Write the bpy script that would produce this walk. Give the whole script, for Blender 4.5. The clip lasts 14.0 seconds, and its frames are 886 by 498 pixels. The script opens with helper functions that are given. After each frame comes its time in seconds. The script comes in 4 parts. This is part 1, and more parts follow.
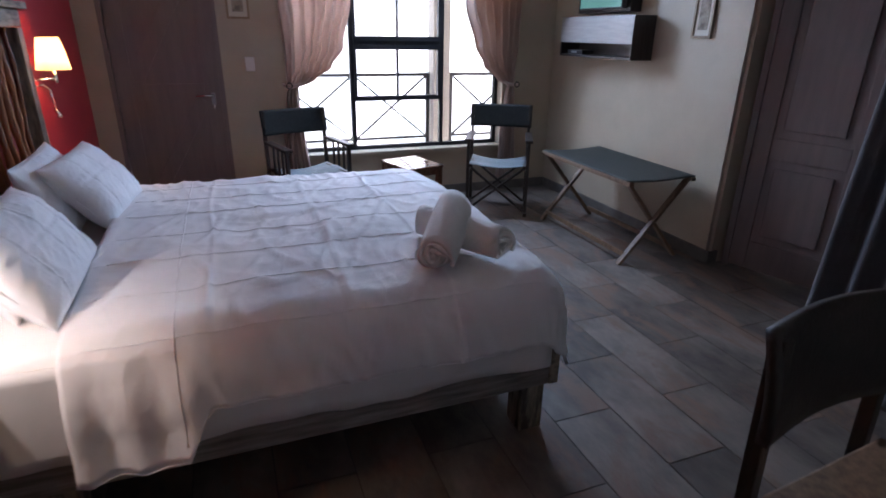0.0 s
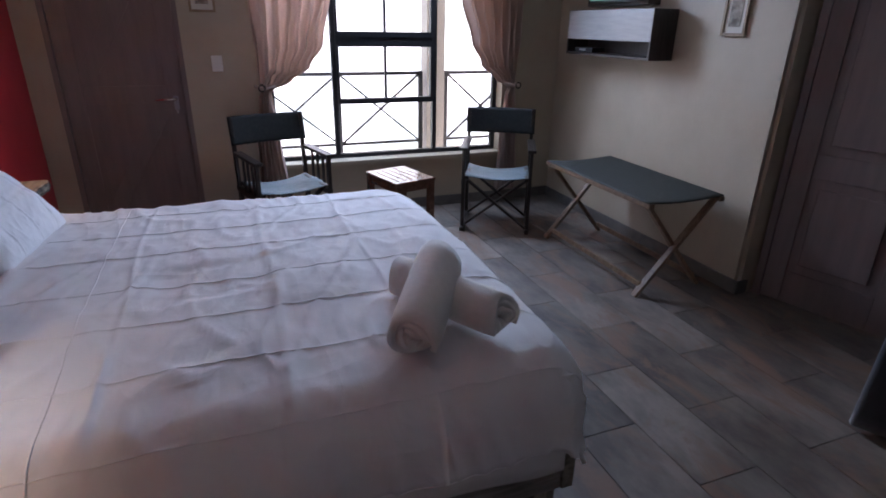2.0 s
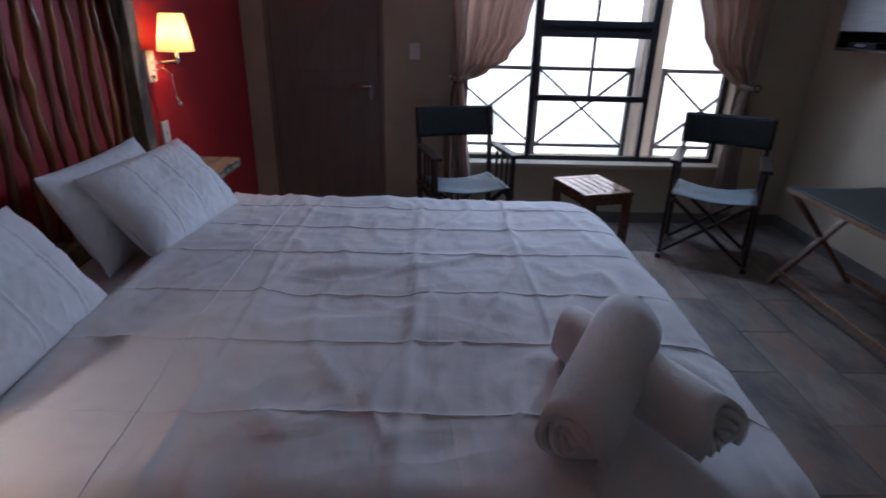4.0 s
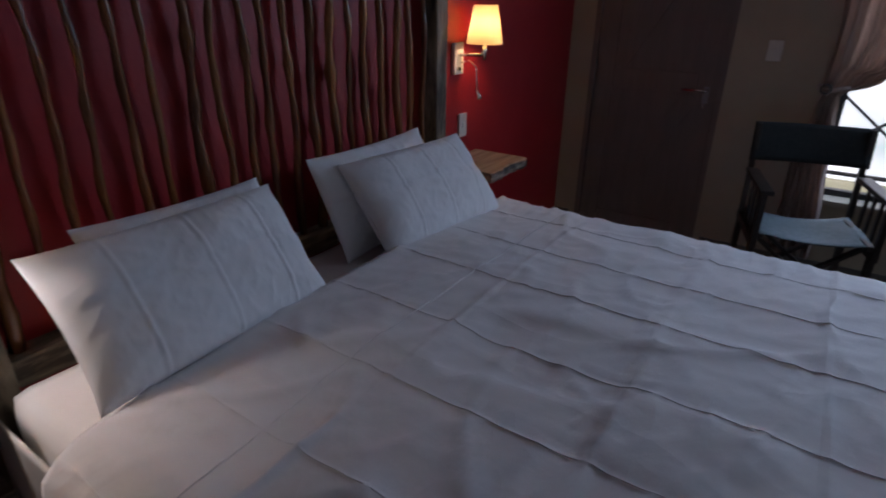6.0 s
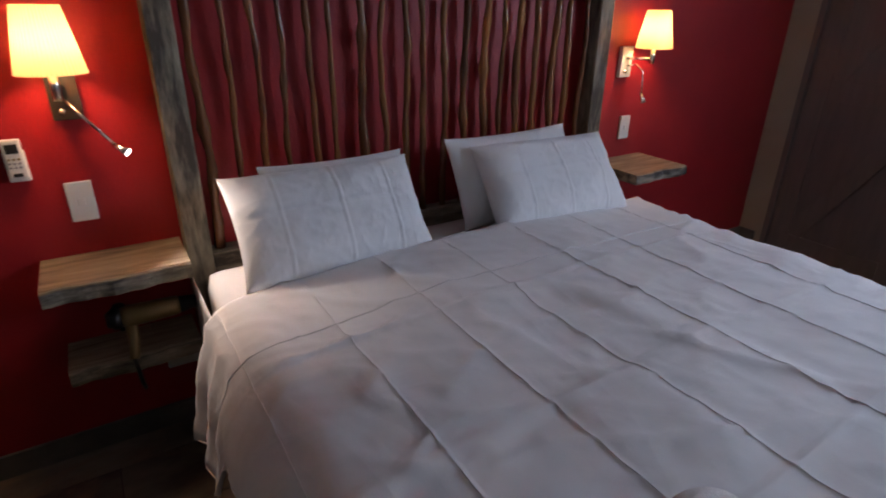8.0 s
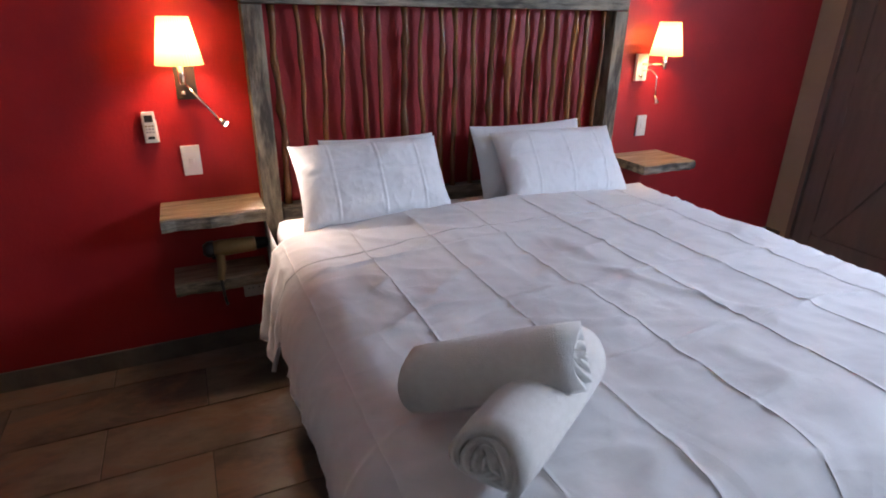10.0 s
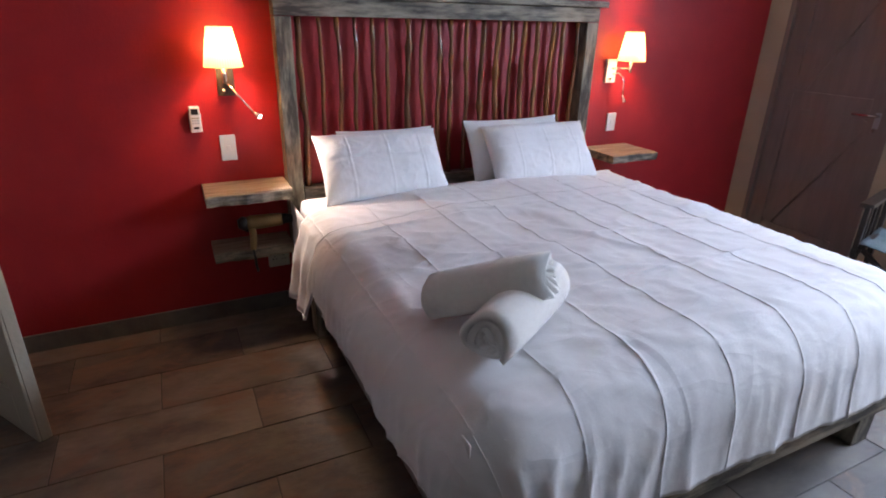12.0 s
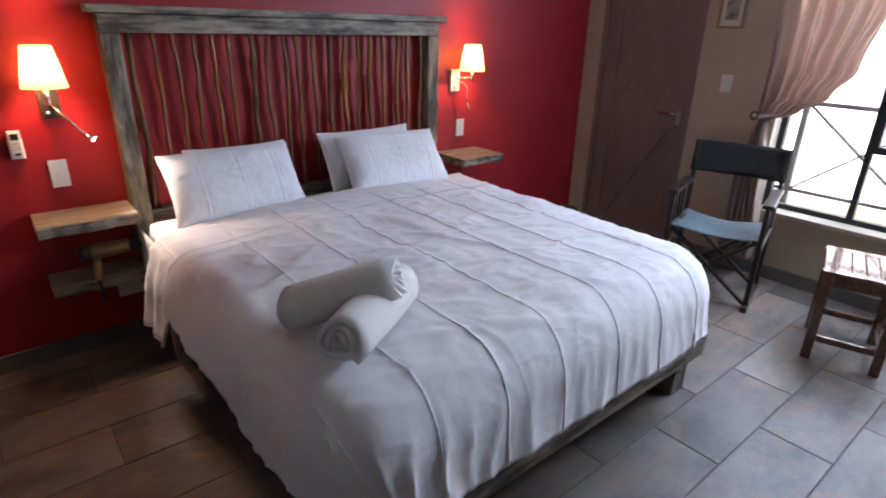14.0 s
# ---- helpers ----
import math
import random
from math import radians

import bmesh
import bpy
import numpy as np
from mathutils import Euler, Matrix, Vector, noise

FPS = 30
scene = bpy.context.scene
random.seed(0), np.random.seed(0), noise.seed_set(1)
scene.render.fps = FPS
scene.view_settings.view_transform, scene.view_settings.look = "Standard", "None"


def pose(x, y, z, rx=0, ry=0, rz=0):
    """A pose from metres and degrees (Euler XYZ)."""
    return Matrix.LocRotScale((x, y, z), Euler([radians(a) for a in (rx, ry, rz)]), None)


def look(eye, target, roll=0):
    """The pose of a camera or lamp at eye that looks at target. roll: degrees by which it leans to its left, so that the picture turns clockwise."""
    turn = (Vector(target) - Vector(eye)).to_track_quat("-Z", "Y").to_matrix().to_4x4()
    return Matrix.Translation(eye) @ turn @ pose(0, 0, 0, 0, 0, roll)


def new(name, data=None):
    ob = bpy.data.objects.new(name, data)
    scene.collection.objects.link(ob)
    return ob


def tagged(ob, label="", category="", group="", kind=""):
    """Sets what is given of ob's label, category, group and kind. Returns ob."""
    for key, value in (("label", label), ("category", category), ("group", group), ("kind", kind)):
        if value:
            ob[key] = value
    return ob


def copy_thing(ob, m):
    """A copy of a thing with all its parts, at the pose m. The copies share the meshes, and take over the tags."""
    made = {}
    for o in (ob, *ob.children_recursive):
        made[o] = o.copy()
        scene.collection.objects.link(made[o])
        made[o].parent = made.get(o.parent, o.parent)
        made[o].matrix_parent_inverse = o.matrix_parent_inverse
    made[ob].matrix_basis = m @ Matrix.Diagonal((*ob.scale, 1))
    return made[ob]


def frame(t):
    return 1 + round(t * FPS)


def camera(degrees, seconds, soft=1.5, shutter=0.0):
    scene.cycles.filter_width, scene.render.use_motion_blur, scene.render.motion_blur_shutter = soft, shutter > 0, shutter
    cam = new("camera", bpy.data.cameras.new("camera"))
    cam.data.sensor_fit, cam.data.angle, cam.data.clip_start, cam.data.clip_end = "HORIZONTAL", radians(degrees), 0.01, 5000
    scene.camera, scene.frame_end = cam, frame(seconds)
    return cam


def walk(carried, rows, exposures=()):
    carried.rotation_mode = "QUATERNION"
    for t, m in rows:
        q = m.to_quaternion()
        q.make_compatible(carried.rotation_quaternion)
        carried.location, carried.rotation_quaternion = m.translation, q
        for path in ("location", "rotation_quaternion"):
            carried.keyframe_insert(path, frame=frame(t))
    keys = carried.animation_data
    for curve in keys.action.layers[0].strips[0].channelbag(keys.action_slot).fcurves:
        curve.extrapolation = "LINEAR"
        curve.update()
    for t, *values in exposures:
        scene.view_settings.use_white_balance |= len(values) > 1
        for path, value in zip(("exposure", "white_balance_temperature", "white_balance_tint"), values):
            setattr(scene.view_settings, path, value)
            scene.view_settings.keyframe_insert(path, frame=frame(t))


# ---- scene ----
cam = camera(77.2, 14.0, 1.8, 0.5)
PATH = [
    (0, (0.292, 0.256, 1.441), (0.962, 1.995, 0.714), 0.9),
    (0.5, (0.416, 0.403, 1.459), (1.079, 2.137, 0.716), 0.9),
    (1, (0.476, 0.488, 1.475), (1.143, 2.216, 0.721), 0.9),
    (1.5, (0.545, 0.601, 1.485), (1.199, 2.331, 0.723), 0.7),
    (2, (0.526, 0.731, 1.469), (1.195, 2.459, 0.717), 1.0),
    (4.5, (0.665, 1.228, 1.387), (0.504, 3.066, 0.615), 1.5),
    (5, (0.659, 1.333, 1.384), (0.301, 3.139, 0.603), 1.6),
    (5.5, (0.708, 1.454, 1.393), (-0.013, 3.14, 0.594), 1.6),
    (6, (0.789, 1.528, 1.393), (-0.228, 3.048, 0.584), 0.8),
    (6.5, (0.893, 1.509, 1.383), (-0.232, 2.953, 0.577), 0.8),
    (7, (1.04, 1.526, 1.404), (-0.172, 2.897, 0.595), 0.6),
    (7.5, (1.125, 1.593, 1.402), (-0.239, 2.812, 0.594), 0.5),
    (8, (1.215, 1.598, 1.405), (-0.331, 2.574, 0.595), 0.8),
    (10.5, (1.848, 1.473, 1.399), (0.17, 2.239, 0.626), 0.8),
    (11, (1.945, 1.36, 1.397), (0.271, 2.134, 0.625), 1.0),
    (11.5, (2.03, 1.31, 1.419), (0.362, 2.1, 0.649), 1.2),
    (12, (2.096, 1.297, 1.44), (0.44, 2.114, 0.673), 1.3),
    (12.5, (2.146, 1.301, 1.466), (0.514, 2.167, 0.7), 1.3),
    (13, (2.183, 1.318, 1.474), (0.597, 2.268, 0.711), 1.2),
    (13.5, (2.21, 1.318, 1.482), (0.699, 2.39, 0.729), 1.3),
    (14, (2.222, 1.314, 1.489), (0.793, 2.5, 0.745), 1.3),
]
walk(cam, [(t, look(eye, target, roll)) for t, eye, target, roll in PATH], [(0, 1.0, 6050, 24), (2, 0.8, 6200, 27), (4.5, -0.33, 5950, 24), (5.2, -0.72, 5900, 23), (6.5, -0.4, 6350, 23), (8, 0.3, 6750, 24), (10.5, 1.4, 6700, 24), (11.5, 1.47, 6700, 24), (13, 1.58, 6700, 24), (14, 1.33, 6650, 24)])

# ---- world and light ----
world = bpy.data.worlds.new("sky")
scene.world = world
world.use_nodes = True
wn = world.node_tree.nodes
sky = wn.new("ShaderNodeTexSky")
sky.sky_type = "NISHITA"
sky.sun_disc = False
sky.sun_elevation = radians(48)
sky.sun_rotation = radians(90)
wn["Background"].inputs["Strength"].default_value = 0.15
world.node_tree.links.new(sky.outputs[0], wn["Background"].inputs["Color"])
sun_data = bpy.data.lights.new("sun", "SUN")
sun_data.energy, sun_data.angle, sun_data.color = 5.0, radians(0.5), (1.0, 0.95, 0.87)
sun = new("sun", sun_data)
sun.matrix_world = look((9.0, 7.0, 8.0), (0.0, 8.2, 0.0))
# daylight of the open sky, in the head of the window above the eye line
skylight = bpy.data.lights.new("window_daylight", "AREA")
skylight.shape, skylight.size, skylight.size_y = "RECTANGLE", 1.8, 0.34
skylight.energy, skylight.color = 44.0, (0.52, 0.74, 1.0)
new("window_daylight", skylight).matrix_world = look((1.78, 5.275, 2.0), (0.75, 3.9, 1.1))


# ---- materials ----
def mat(name, color, rough=0.6, metal=0.0, color2=None, scale=8.0, detail=6.0, stretch=(1, 1, 1), bump=0.0, bump_scale=60.0, vary=0.0, contrast=(0.35, 0.65), coat=0.0, sheen=0.0, emit=None, emit_strength=0.0, trans=0.0):
    m = bpy.data.materials.new(name)
    m.use_nodes = True
    nt = m.node_tree
    b = nt.nodes["Principled BSDF"]
    b.inputs["Roughness"].default_value = rough
    b.inputs["Metallic"].default_value = metal
    b.inputs["Base Color"].default_value = (*color, 1)
    b.inputs["Coat Weight"].default_value = coat
    b.inputs["Sheen Weight"].default_value = sheen
    tc = nt.nodes.new("ShaderNodeTexCoord")
    mp = nt.nodes.new("ShaderNodeMapping")
    mp.inputs["Scale"].default_value = stretch
    nt.links.new(tc.outputs["Object"], mp.inputs["Vector"])
    if vary:
        oi = nt.nodes.new("ShaderNodeObjectInfo")
        mu = nt.nodes.new("ShaderNodeMath")
        mu.operation = "MULTIPLY"
        mu.inputs[1].default_value = 37.0
        nt.links.new(oi.outputs["Random"], mu.inputs[0])
        nt.links.new(mu.outputs[0], mp.inputs["Location"])
    out_color = None
    if color2 is not None:
        n = nt.nodes.new("ShaderNodeTexNoise")
        n.inputs["Scale"].default_value = scale
        n.inputs["Detail"].default_value = detail
        n.inputs["Roughness"].default_value = 0.62
        nt.links.new(mp.outputs[0], n.inputs["Vector"])
        r = nt.nodes.new("ShaderNodeValToRGB")
        r.color_ramp.elements[0].position, r.color_ramp.elements[1].position = contrast
        r.color_ramp.elements[0].color = (*color, 1)
        r.color_ramp.elements[1].color = (*color2, 1)
        nt.links.new(n.outputs["Fac"], r.inputs["Fac"])
        out_color = r.outputs["Color"]
        if vary:
            hs = nt.nodes.new("ShaderNodeHueSaturation")
            mr = nt.nodes.new("ShaderNodeMapRange")
            mr.inputs["To Min"].default_value, mr.inputs["To Max"].default_value = 1 - vary, 1 + vary
            nt.links.new(oi.outputs["Random"], mr.inputs["Value"])
            nt.links.new(mr.outputs[0], hs.inputs["Value"])
            nt.links.new(out_color, hs.inputs["Color"])
            out_color = hs.outputs["Color"]
        nt.links.new(out_color, b.inputs["Base Color"])
    if bump:
        n2 = nt.nodes.new("ShaderNodeTexNoise")
        n2.inputs["Scale"].default_value = bump_scale
        n2.inputs["Detail"].default_value = 5.0
        nt.links.new(mp.outputs[0], n2.inputs["Vector"])
        bp = nt.nodes.new("ShaderNodeBump")
        bp.inputs["Strength"].default_value = bump
        bp.inputs["Distance"].default_value = 0.01
        nt.links.new(n2.outputs["Fac"], bp.inputs["Height"])
        nt.links.new(bp.outputs[0], b.inputs["Normal"])
    if emit:
        b.inputs["Emission Color"].default_value = (*emit, 1)
        b.inputs["Emission Strength"].default_value = emit_strength
    if trans:
        t = nt.nodes.new("ShaderNodeBsdfTranslucent")
        mx = nt.nodes.new("ShaderNodeMixShader")
        mx.inputs[0].default_value = trans
        if out_color is not None:
            nt.links.new(out_color, t.inputs["Color"])
        else:
            t.inputs["Color"].default_value = (*color, 1)
        nt.links.new(b.outputs[0], mx.inputs[1])
        nt.links.new(t.outputs[0], mx.inputs[2])
        nt.links.new(mx.outputs[0], nt.nodes["Material Output"].inputs["Surface"])
    return m


def tile_material():
    m = mat("slate_tile", (0.074, 0.058, 0.047), 0.5, 0, (0.185, 0.150, 0.122), 3.0, 8.0, (1.6, 0.8, 1), 0.25, 22.0, 0.28, (0.38, 0.62))
    nt = m.node_tree
    b = nt.nodes["Principled BSDF"]
    src = b.inputs["Base Color"].links[0].from_socket
    mp = nt.nodes["Mapping"]
    n = nt.nodes.new("ShaderNodeTexNoise")
    n.inputs["Scale"].default_value = 2.3
    n.inputs["Detail"].default_value = 9.0
    n.inputs["Roughness"].default_value = 0.7
    n.inputs["Distortion"].default_value = 0.8
    nt.links.new(mp.outputs[0], n.inputs["Vector"])
    r = nt.nodes.new("ShaderNodeValToRGB")
    r.color_ramp.elements[0].position, r.color_ramp.elements[1].position = 0.50, 0.62
    nt.links.new(n.outputs["Fac"], r.inputs["Fac"])
    mx = nt.nodes.new("ShaderNodeMix")
    mx.data_type = "RGBA"
    nt.links.new(r.outputs["Color"], mx.inputs["Factor"])
    nt.links.new(src, mx.inputs["A"])
    mx.inputs["B"].default_value = (0.185, 0.112, 0.076, 1)
    nt.links.new(mx.outputs["Result"], b.inputs["Base Color"])
    rr = nt.nodes.new("ShaderNodeMapRange")
    rr.inputs["To Min"].default_value, rr.inputs["To Max"].default_value = 0.42, 0.66
    nt.links.new(n.outputs["Fac"], rr.inputs["Value"])
    nt.links.new(rr.outputs[0], b.inputs["Roughness"])
    return m


def glass_material():
    m = bpy.data.materials.new("window_glass")
    m.use_nodes = True
    b = m.node_tree.nodes["Principled BSDF"]
    b.inputs["Roughness"].default_value = 0.0
    b.inputs["Transmission Weight"].default_value = 1.0
    b.inputs["IOR"].default_value = 1.02
    return m


def cloth_relief(m, strength):
    """Thin pressed creases over the weave: ridges of a stretched, bent noise."""
    nt = m.node_tree
    b = nt.nodes["Principled BSDF"]
    old = b.inputs["Normal"].links[0].from_node
    tc = nt.nodes["Texture Coordinate"]
    prev = None
    for k, (sx, sy, rot, amp) in enumerate(((1.3, 3.4, 0.5, 1.0), (4.6, 1.7, -0.35, 0.8), (6.5, 5.0, 0.9, 0.3))):
        mp = nt.nodes.new("ShaderNodeMapping")
        mp.inputs["Scale"].default_value = (sx, sy, sx)
        mp.inputs["Rotation"].default_value = (0, 0, rot)
        nt.links.new(tc.outputs["Object"], mp.inputs["Vector"])
        n = nt.nodes.new("ShaderNodeTexNoise")
        n.inputs["Scale"].default_value = 1.0
        n.inputs["Detail"].default_value = 2.0
        n.inputs["Distortion"].default_value = 0.7
        nt.links.new(mp.outputs[0], n.inputs["Vector"])
        r = nt.nodes.new("ShaderNodeValToRGB")
        r.color_ramp.elements[0].position, r.color_ramp.elements[0].color = 0.40, (0, 0, 0, 1)
        r.color_ramp.elements[1].position, r.color_ramp.elements[1].color = 0.60, (0, 0, 0, 1)
        e = r.color_ramp.elements.new(0.5)
        e.color = (amp, amp, amp, 1)
        nt.links.new(n.outputs["Fac"], r.inputs["Fac"])
        bp = nt.nodes.new("ShaderNodeBump")
        bp.inputs["Strength"].default_value = strength
        bp.inputs["Distance"].default_value = 0.006
        nt.links.new(r.outputs["Color"], bp.inputs["Height"])
        if prev:
            nt.links.new(prev.outputs[0], bp.inputs["Normal"])
        prev = bp
    nt.links.new(prev.outputs[0], old.inputs["Normal"])


M_TILE = tile_material()
M_GROUT = mat("grout", (0.05, 0.045, 0.04), 0.9, 0, (0.08, 0.07, 0.06), 30)
M_RED = mat("red_paint", (0.32, 0.009, 0.012), 0.5, 0, (0.375, 0.013, 0.016), 3.0, 5, (1, 1, 1), 0.12, 90)
M_CREAM = mat("cream_paint", (0.42, 0.345, 0.25), 0.6, 0, (0.47, 0.395, 0.29), 2.5, 6, (1, 1, 1), 0.15, 70)
M_CEIL = mat("ceiling_paint", (0.72, 0.69, 0.62), 0.8, 0, (0.77, 0.74, 0.68), 4, 5, (1, 1, 1), 0.1, 60)
M_BASE = mat("baseboard_tile", (0.10, 0.09, 0.08), 0.45, 0, (0.17, 0.15, 0.13), 7, 7, (1, 1, 1), 0.1, 40)
M_DOOR = mat("door_paint", (0.18, 0.140, 0.128), 0.5, 0, (0.215, 0.167, 0.152), 5, 6, (4, 4, 0.5), 0.08, 50)
M_GREYWOOD = mat("weathered_wood", (0.06, 0.048, 0.036), 0.6, 0, (0.36, 0.305, 0.225), 3.2, 10, (7, 1.3, 7), 0.4, 40, 0.0, (0.40, 0.60))
M_GREYWOOD_Z = mat("weathered_wood_upright", (0.06, 0.048, 0.036), 0.6, 0, (0.34, 0.29, 0.21), 3.2, 10, (7, 7, 1.4), 0.4, 40, 0.0, (0.40, 0.60))
M_GREYWOOD_X = mat("weathered_wood_long", (0.10, 0.085, 0.075), 0.6, 0, (0.34, 0.31, 0.27), 5.0, 9, (0.8, 9, 9), 0.35, 40, 0.0, (0.34, 0.64))
M_SHELFTOP = mat("shelf_wood", (0.14, 0.098, 0.065), 0.4, 0, (0.43, 0.35, 0.25), 5.0, 9, (9, 0.8, 9), 0.2, 40, 0.0, (0.3, 0.66))
M_STICK = mat("varnished_branch", (0.11, 0.032, 0.012), 0.25, 0, (0.36, 0.14, 0.045), 7, 6, (1, 1, 0.4), 0.3, 30, 0.3, (0.3, 0.7), 0.4)
M_WHITE = mat("white_cotton", (0.79, 0.77, 0.765), 0.85, 0, (0.83, 0.81, 0.805), 3, 5, (1, 1, 1), 0.10, 24, 0.0, (0.3, 0.7), 0, 0.15)
cloth_relief(M_WHITE, 0.22)
M_PILLOW = mat("pillow_cotton", (0.80, 0.80, 0.81), 0.85, 0, (0.84, 0.84, 0.85), 3, 5, (1, 1, 1), 0.06, 40, 0.0, (0.3, 0.7), 0, 0.15)
cloth_relief(M_PILLOW, 0.22)
M_TOWEL = mat("terry_towel", (0.78, 0.75, 0.70), 0.95, 0, (0.84, 0.81, 0.76), 60, 5, (1, 1, 1), 0.35, 420, 0, (0.3, 0.7), 0, 0.4)
M_SHEET = mat("sheet_cotton", (0.77, 0.75, 0.73), 0.85, 0, (0.82, 0.80, 0.78), 4, 5, (1, 1, 1), 0.15, 20)
M_BLACKWOOD = mat("dark_stained_wood", (0.020, 0.013, 0.010), 0.4, 0, (0.040, 0.026, 0.018), 8, 6, (6, 6, 1), 0.15, 40)
M_REDWOOD = mat("reddish_stained_wood", (0.09, 0.036, 0.02), 0.16, 0, (0.16, 0.07, 0.04), 8, 6, (6, 1, 6), 0.04, 40, 0, (0.35, 0.65), 0.8)
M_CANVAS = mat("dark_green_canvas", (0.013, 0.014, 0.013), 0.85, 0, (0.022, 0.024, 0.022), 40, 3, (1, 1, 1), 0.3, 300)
# blue glare from the window is mixed into this seat colour
M_SEAT = mat("seat_canvas_with_glare", (0.10, 0.135, 0.15), 0.55, 0, (0.15, 0.19, 0.20), 40, 3, (1, 1, 1), 0.3, 200)
M_BENCHCLOTH = mat("bench_canvas", (0.020, 0.022, 0.017), 0.7, 0, (0.032, 0.035, 0.028), 30, 3, (1, 1, 1), 0.3, 250)
M_BENCHWOOD = mat("bench_wood", (0.13, 0.07, 0.038), 0.5, 0, (0.24, 0.145, 0.08), 8, 7, (6, 6, 1.2), 0.15, 40)
M_CURTAIN = mat("taffeta_curtain", (0.50, 0.375, 0.31), 0.45, 0, (0.63, 0.49, 0.41), 5, 5, (3, 3, 0.6), 0.15, 25, 0, (0.3, 0.7), 0, 0.3, None, 0, 0.5)
M_STEEL = mat("dark_steel", (0.018, 0.018, 0.02), 0.45, 0.3, (0.03, 0.03, 0.033), 20)
M_CHROME = mat("chrome", (0.72, 0.70, 0.67), 0.18, 1.0)
M_PLASTIC = mat("white_plastic", (0.72, 0.70, 0.66), 0.35)
M_GREYPLASTIC = mat("grey_plastic", (0.30, 0.30, 0.31), 0.45)
M_BLACKPLASTIC = mat("black_plastic", (0.012, 0.012, 0.013), 0.35)
M_GOLD = mat("gold_plastic", (0.30, 0.215, 0.10), 0.3, 0.5)
M_SHADE = mat("lit_pleated_shade", (0.60, 0.46, 0.24), 0.8, 0, None, 8, 6, (1, 1, 1), 0, 60, 0, (0.35, 0.65), 0, 0, (1.0, 0.74, 0.38), 0.12, 0.35)
M_LED = mat("lit_led", (1, 1, 1), 0.3, emit=(1.0, 0.97, 0.9), emit_strength=10.0)
M_TVSCREEN = mat("tv_screen", (0.01, 0.02, 0.02), 0.12, 0, emit=(0.12, 0.32, 0.27), emit_strength=0.45)
M_BOXGREY = mat("grey_laminate", (0.33, 0.32, 0.30), 0.3, 0, (0.40, 0.385, 0.36), 6, 6, (8, 1, 8), 0.05, 50)
M_BOXDARK = mat("wenge_laminate", (0.022, 0.015, 0.013), 0.35, 0, (0.045, 0.032, 0.028), 7, 7, (10, 10, 1), 0.05, 50)
M_FRAME = mat("picture_frame_wood", (0.22, 0.15, 0.08), 0.5, 0, (0.30, 0.21, 0.12), 8, 6, (4, 4, 1))
M_MOUNT = mat("picture_mount", (0.62, 0.58, 0.48), 0.8)
M_SKETCH = mat("faded_print", (0.16, 0.13, 0.10), 0.8, 0, (0.40, 0.35, 0.27), 18, 6, (1, 1, 1), 0, 60, 0, (0.4, 0.6))
M_PATIO = mat("patio_concrete", (0.50, 0.48, 0.45), 0.85, 0, (0.60, 0.58, 0.54), 4, 8, (1, 1, 1), 0.2, 40)
M_PLASTER = mat("exterior_plaster", (0.62, 0.58, 0.52), 0.85, 0, (0.68, 0.64, 0.58), 4, 6, (1, 1, 1), 0.2, 40)
M_GROUND = mat("dry_grass", (0.30, 0.29, 0.17), 0.95, 0, (0.42, 0.39, 0.26), 1.5, 9, (1, 1, 1), 0.4, 20)
M_LEAF = mat("leaf_green", (0.05, 0.08, 0.03), 0.6, 0, (0.10, 0.13, 0.05), 6)
M_BARK = mat("bark", (0.12, 0.09, 0.07), 0.9, 0, (0.2, 0.16, 0.12), 9, 6, (3, 3, 1), 0.4, 20)
M_PADDING = mat("dark_brown_leatherette", (0.020, 0.014, 0.010), 0.5, 0, (0.034, 0.025, 0.019), 25, 5, (1, 1, 1), 0.25, 120)
M_DRAPE = mat("dark_drape", (0.030, 0.030, 0.034), 0.8, 0, (0.048, 0.047, 0.052), 30, 5, (1, 1, 0.3), 0.3, 160, 0, (0.3, 0.7), 0, 0.3)
M_GLASS = glass_material()


# ---- geometry helpers ----
def part(name, bm, material, parent=None, label="", smooth=False):
    me = bpy.data.meshes.new(name)
    bm.to_mesh(me)
    bm.free()
    me.materials.append(material)
    if smooth:
        me.polygons.foreach_set("use_smooth", [True] * len(me.polygons))
    ob = new(name, me)
    if parent is not None:
        ob.parent = parent
    if label:
        ob["label"] = label
    return ob


def add_box(bm, x0, x1, y0, y1, z0, z1, bevel=0.0, m=None):
    ret = bmesh.ops.create_cube(bm, size=1.0)
    vs = ret["verts"]
    for v in vs:
        v.co = Vector((x0 + (v.co.x + 0.5) * (x1 - x0), y0 + (v.co.y + 0.5) * (y1 - y0), z0 + (v.co.z + 0.5) * (z1 - z0)))
    if bevel:
        es = list({e for v in vs for e in v.link_edges})
        out = bmesh.ops.bevel(bm, geom=es, offset=bevel, segments=2, affect="EDGES", profile=0.6)
        vs = list({v for f in out["faces"] for v in f.verts} | {v for v in vs if v.is_valid})
    if m is not None:
        for v in vs:
            v.co = m @ v.co
    return bm


def box(x0, x1, y0, y1, z0, z1, bevel=0.0, m=None):
    return add_box(bmesh.new(), x0, x1, y0, y1, z0, z1, bevel, m)


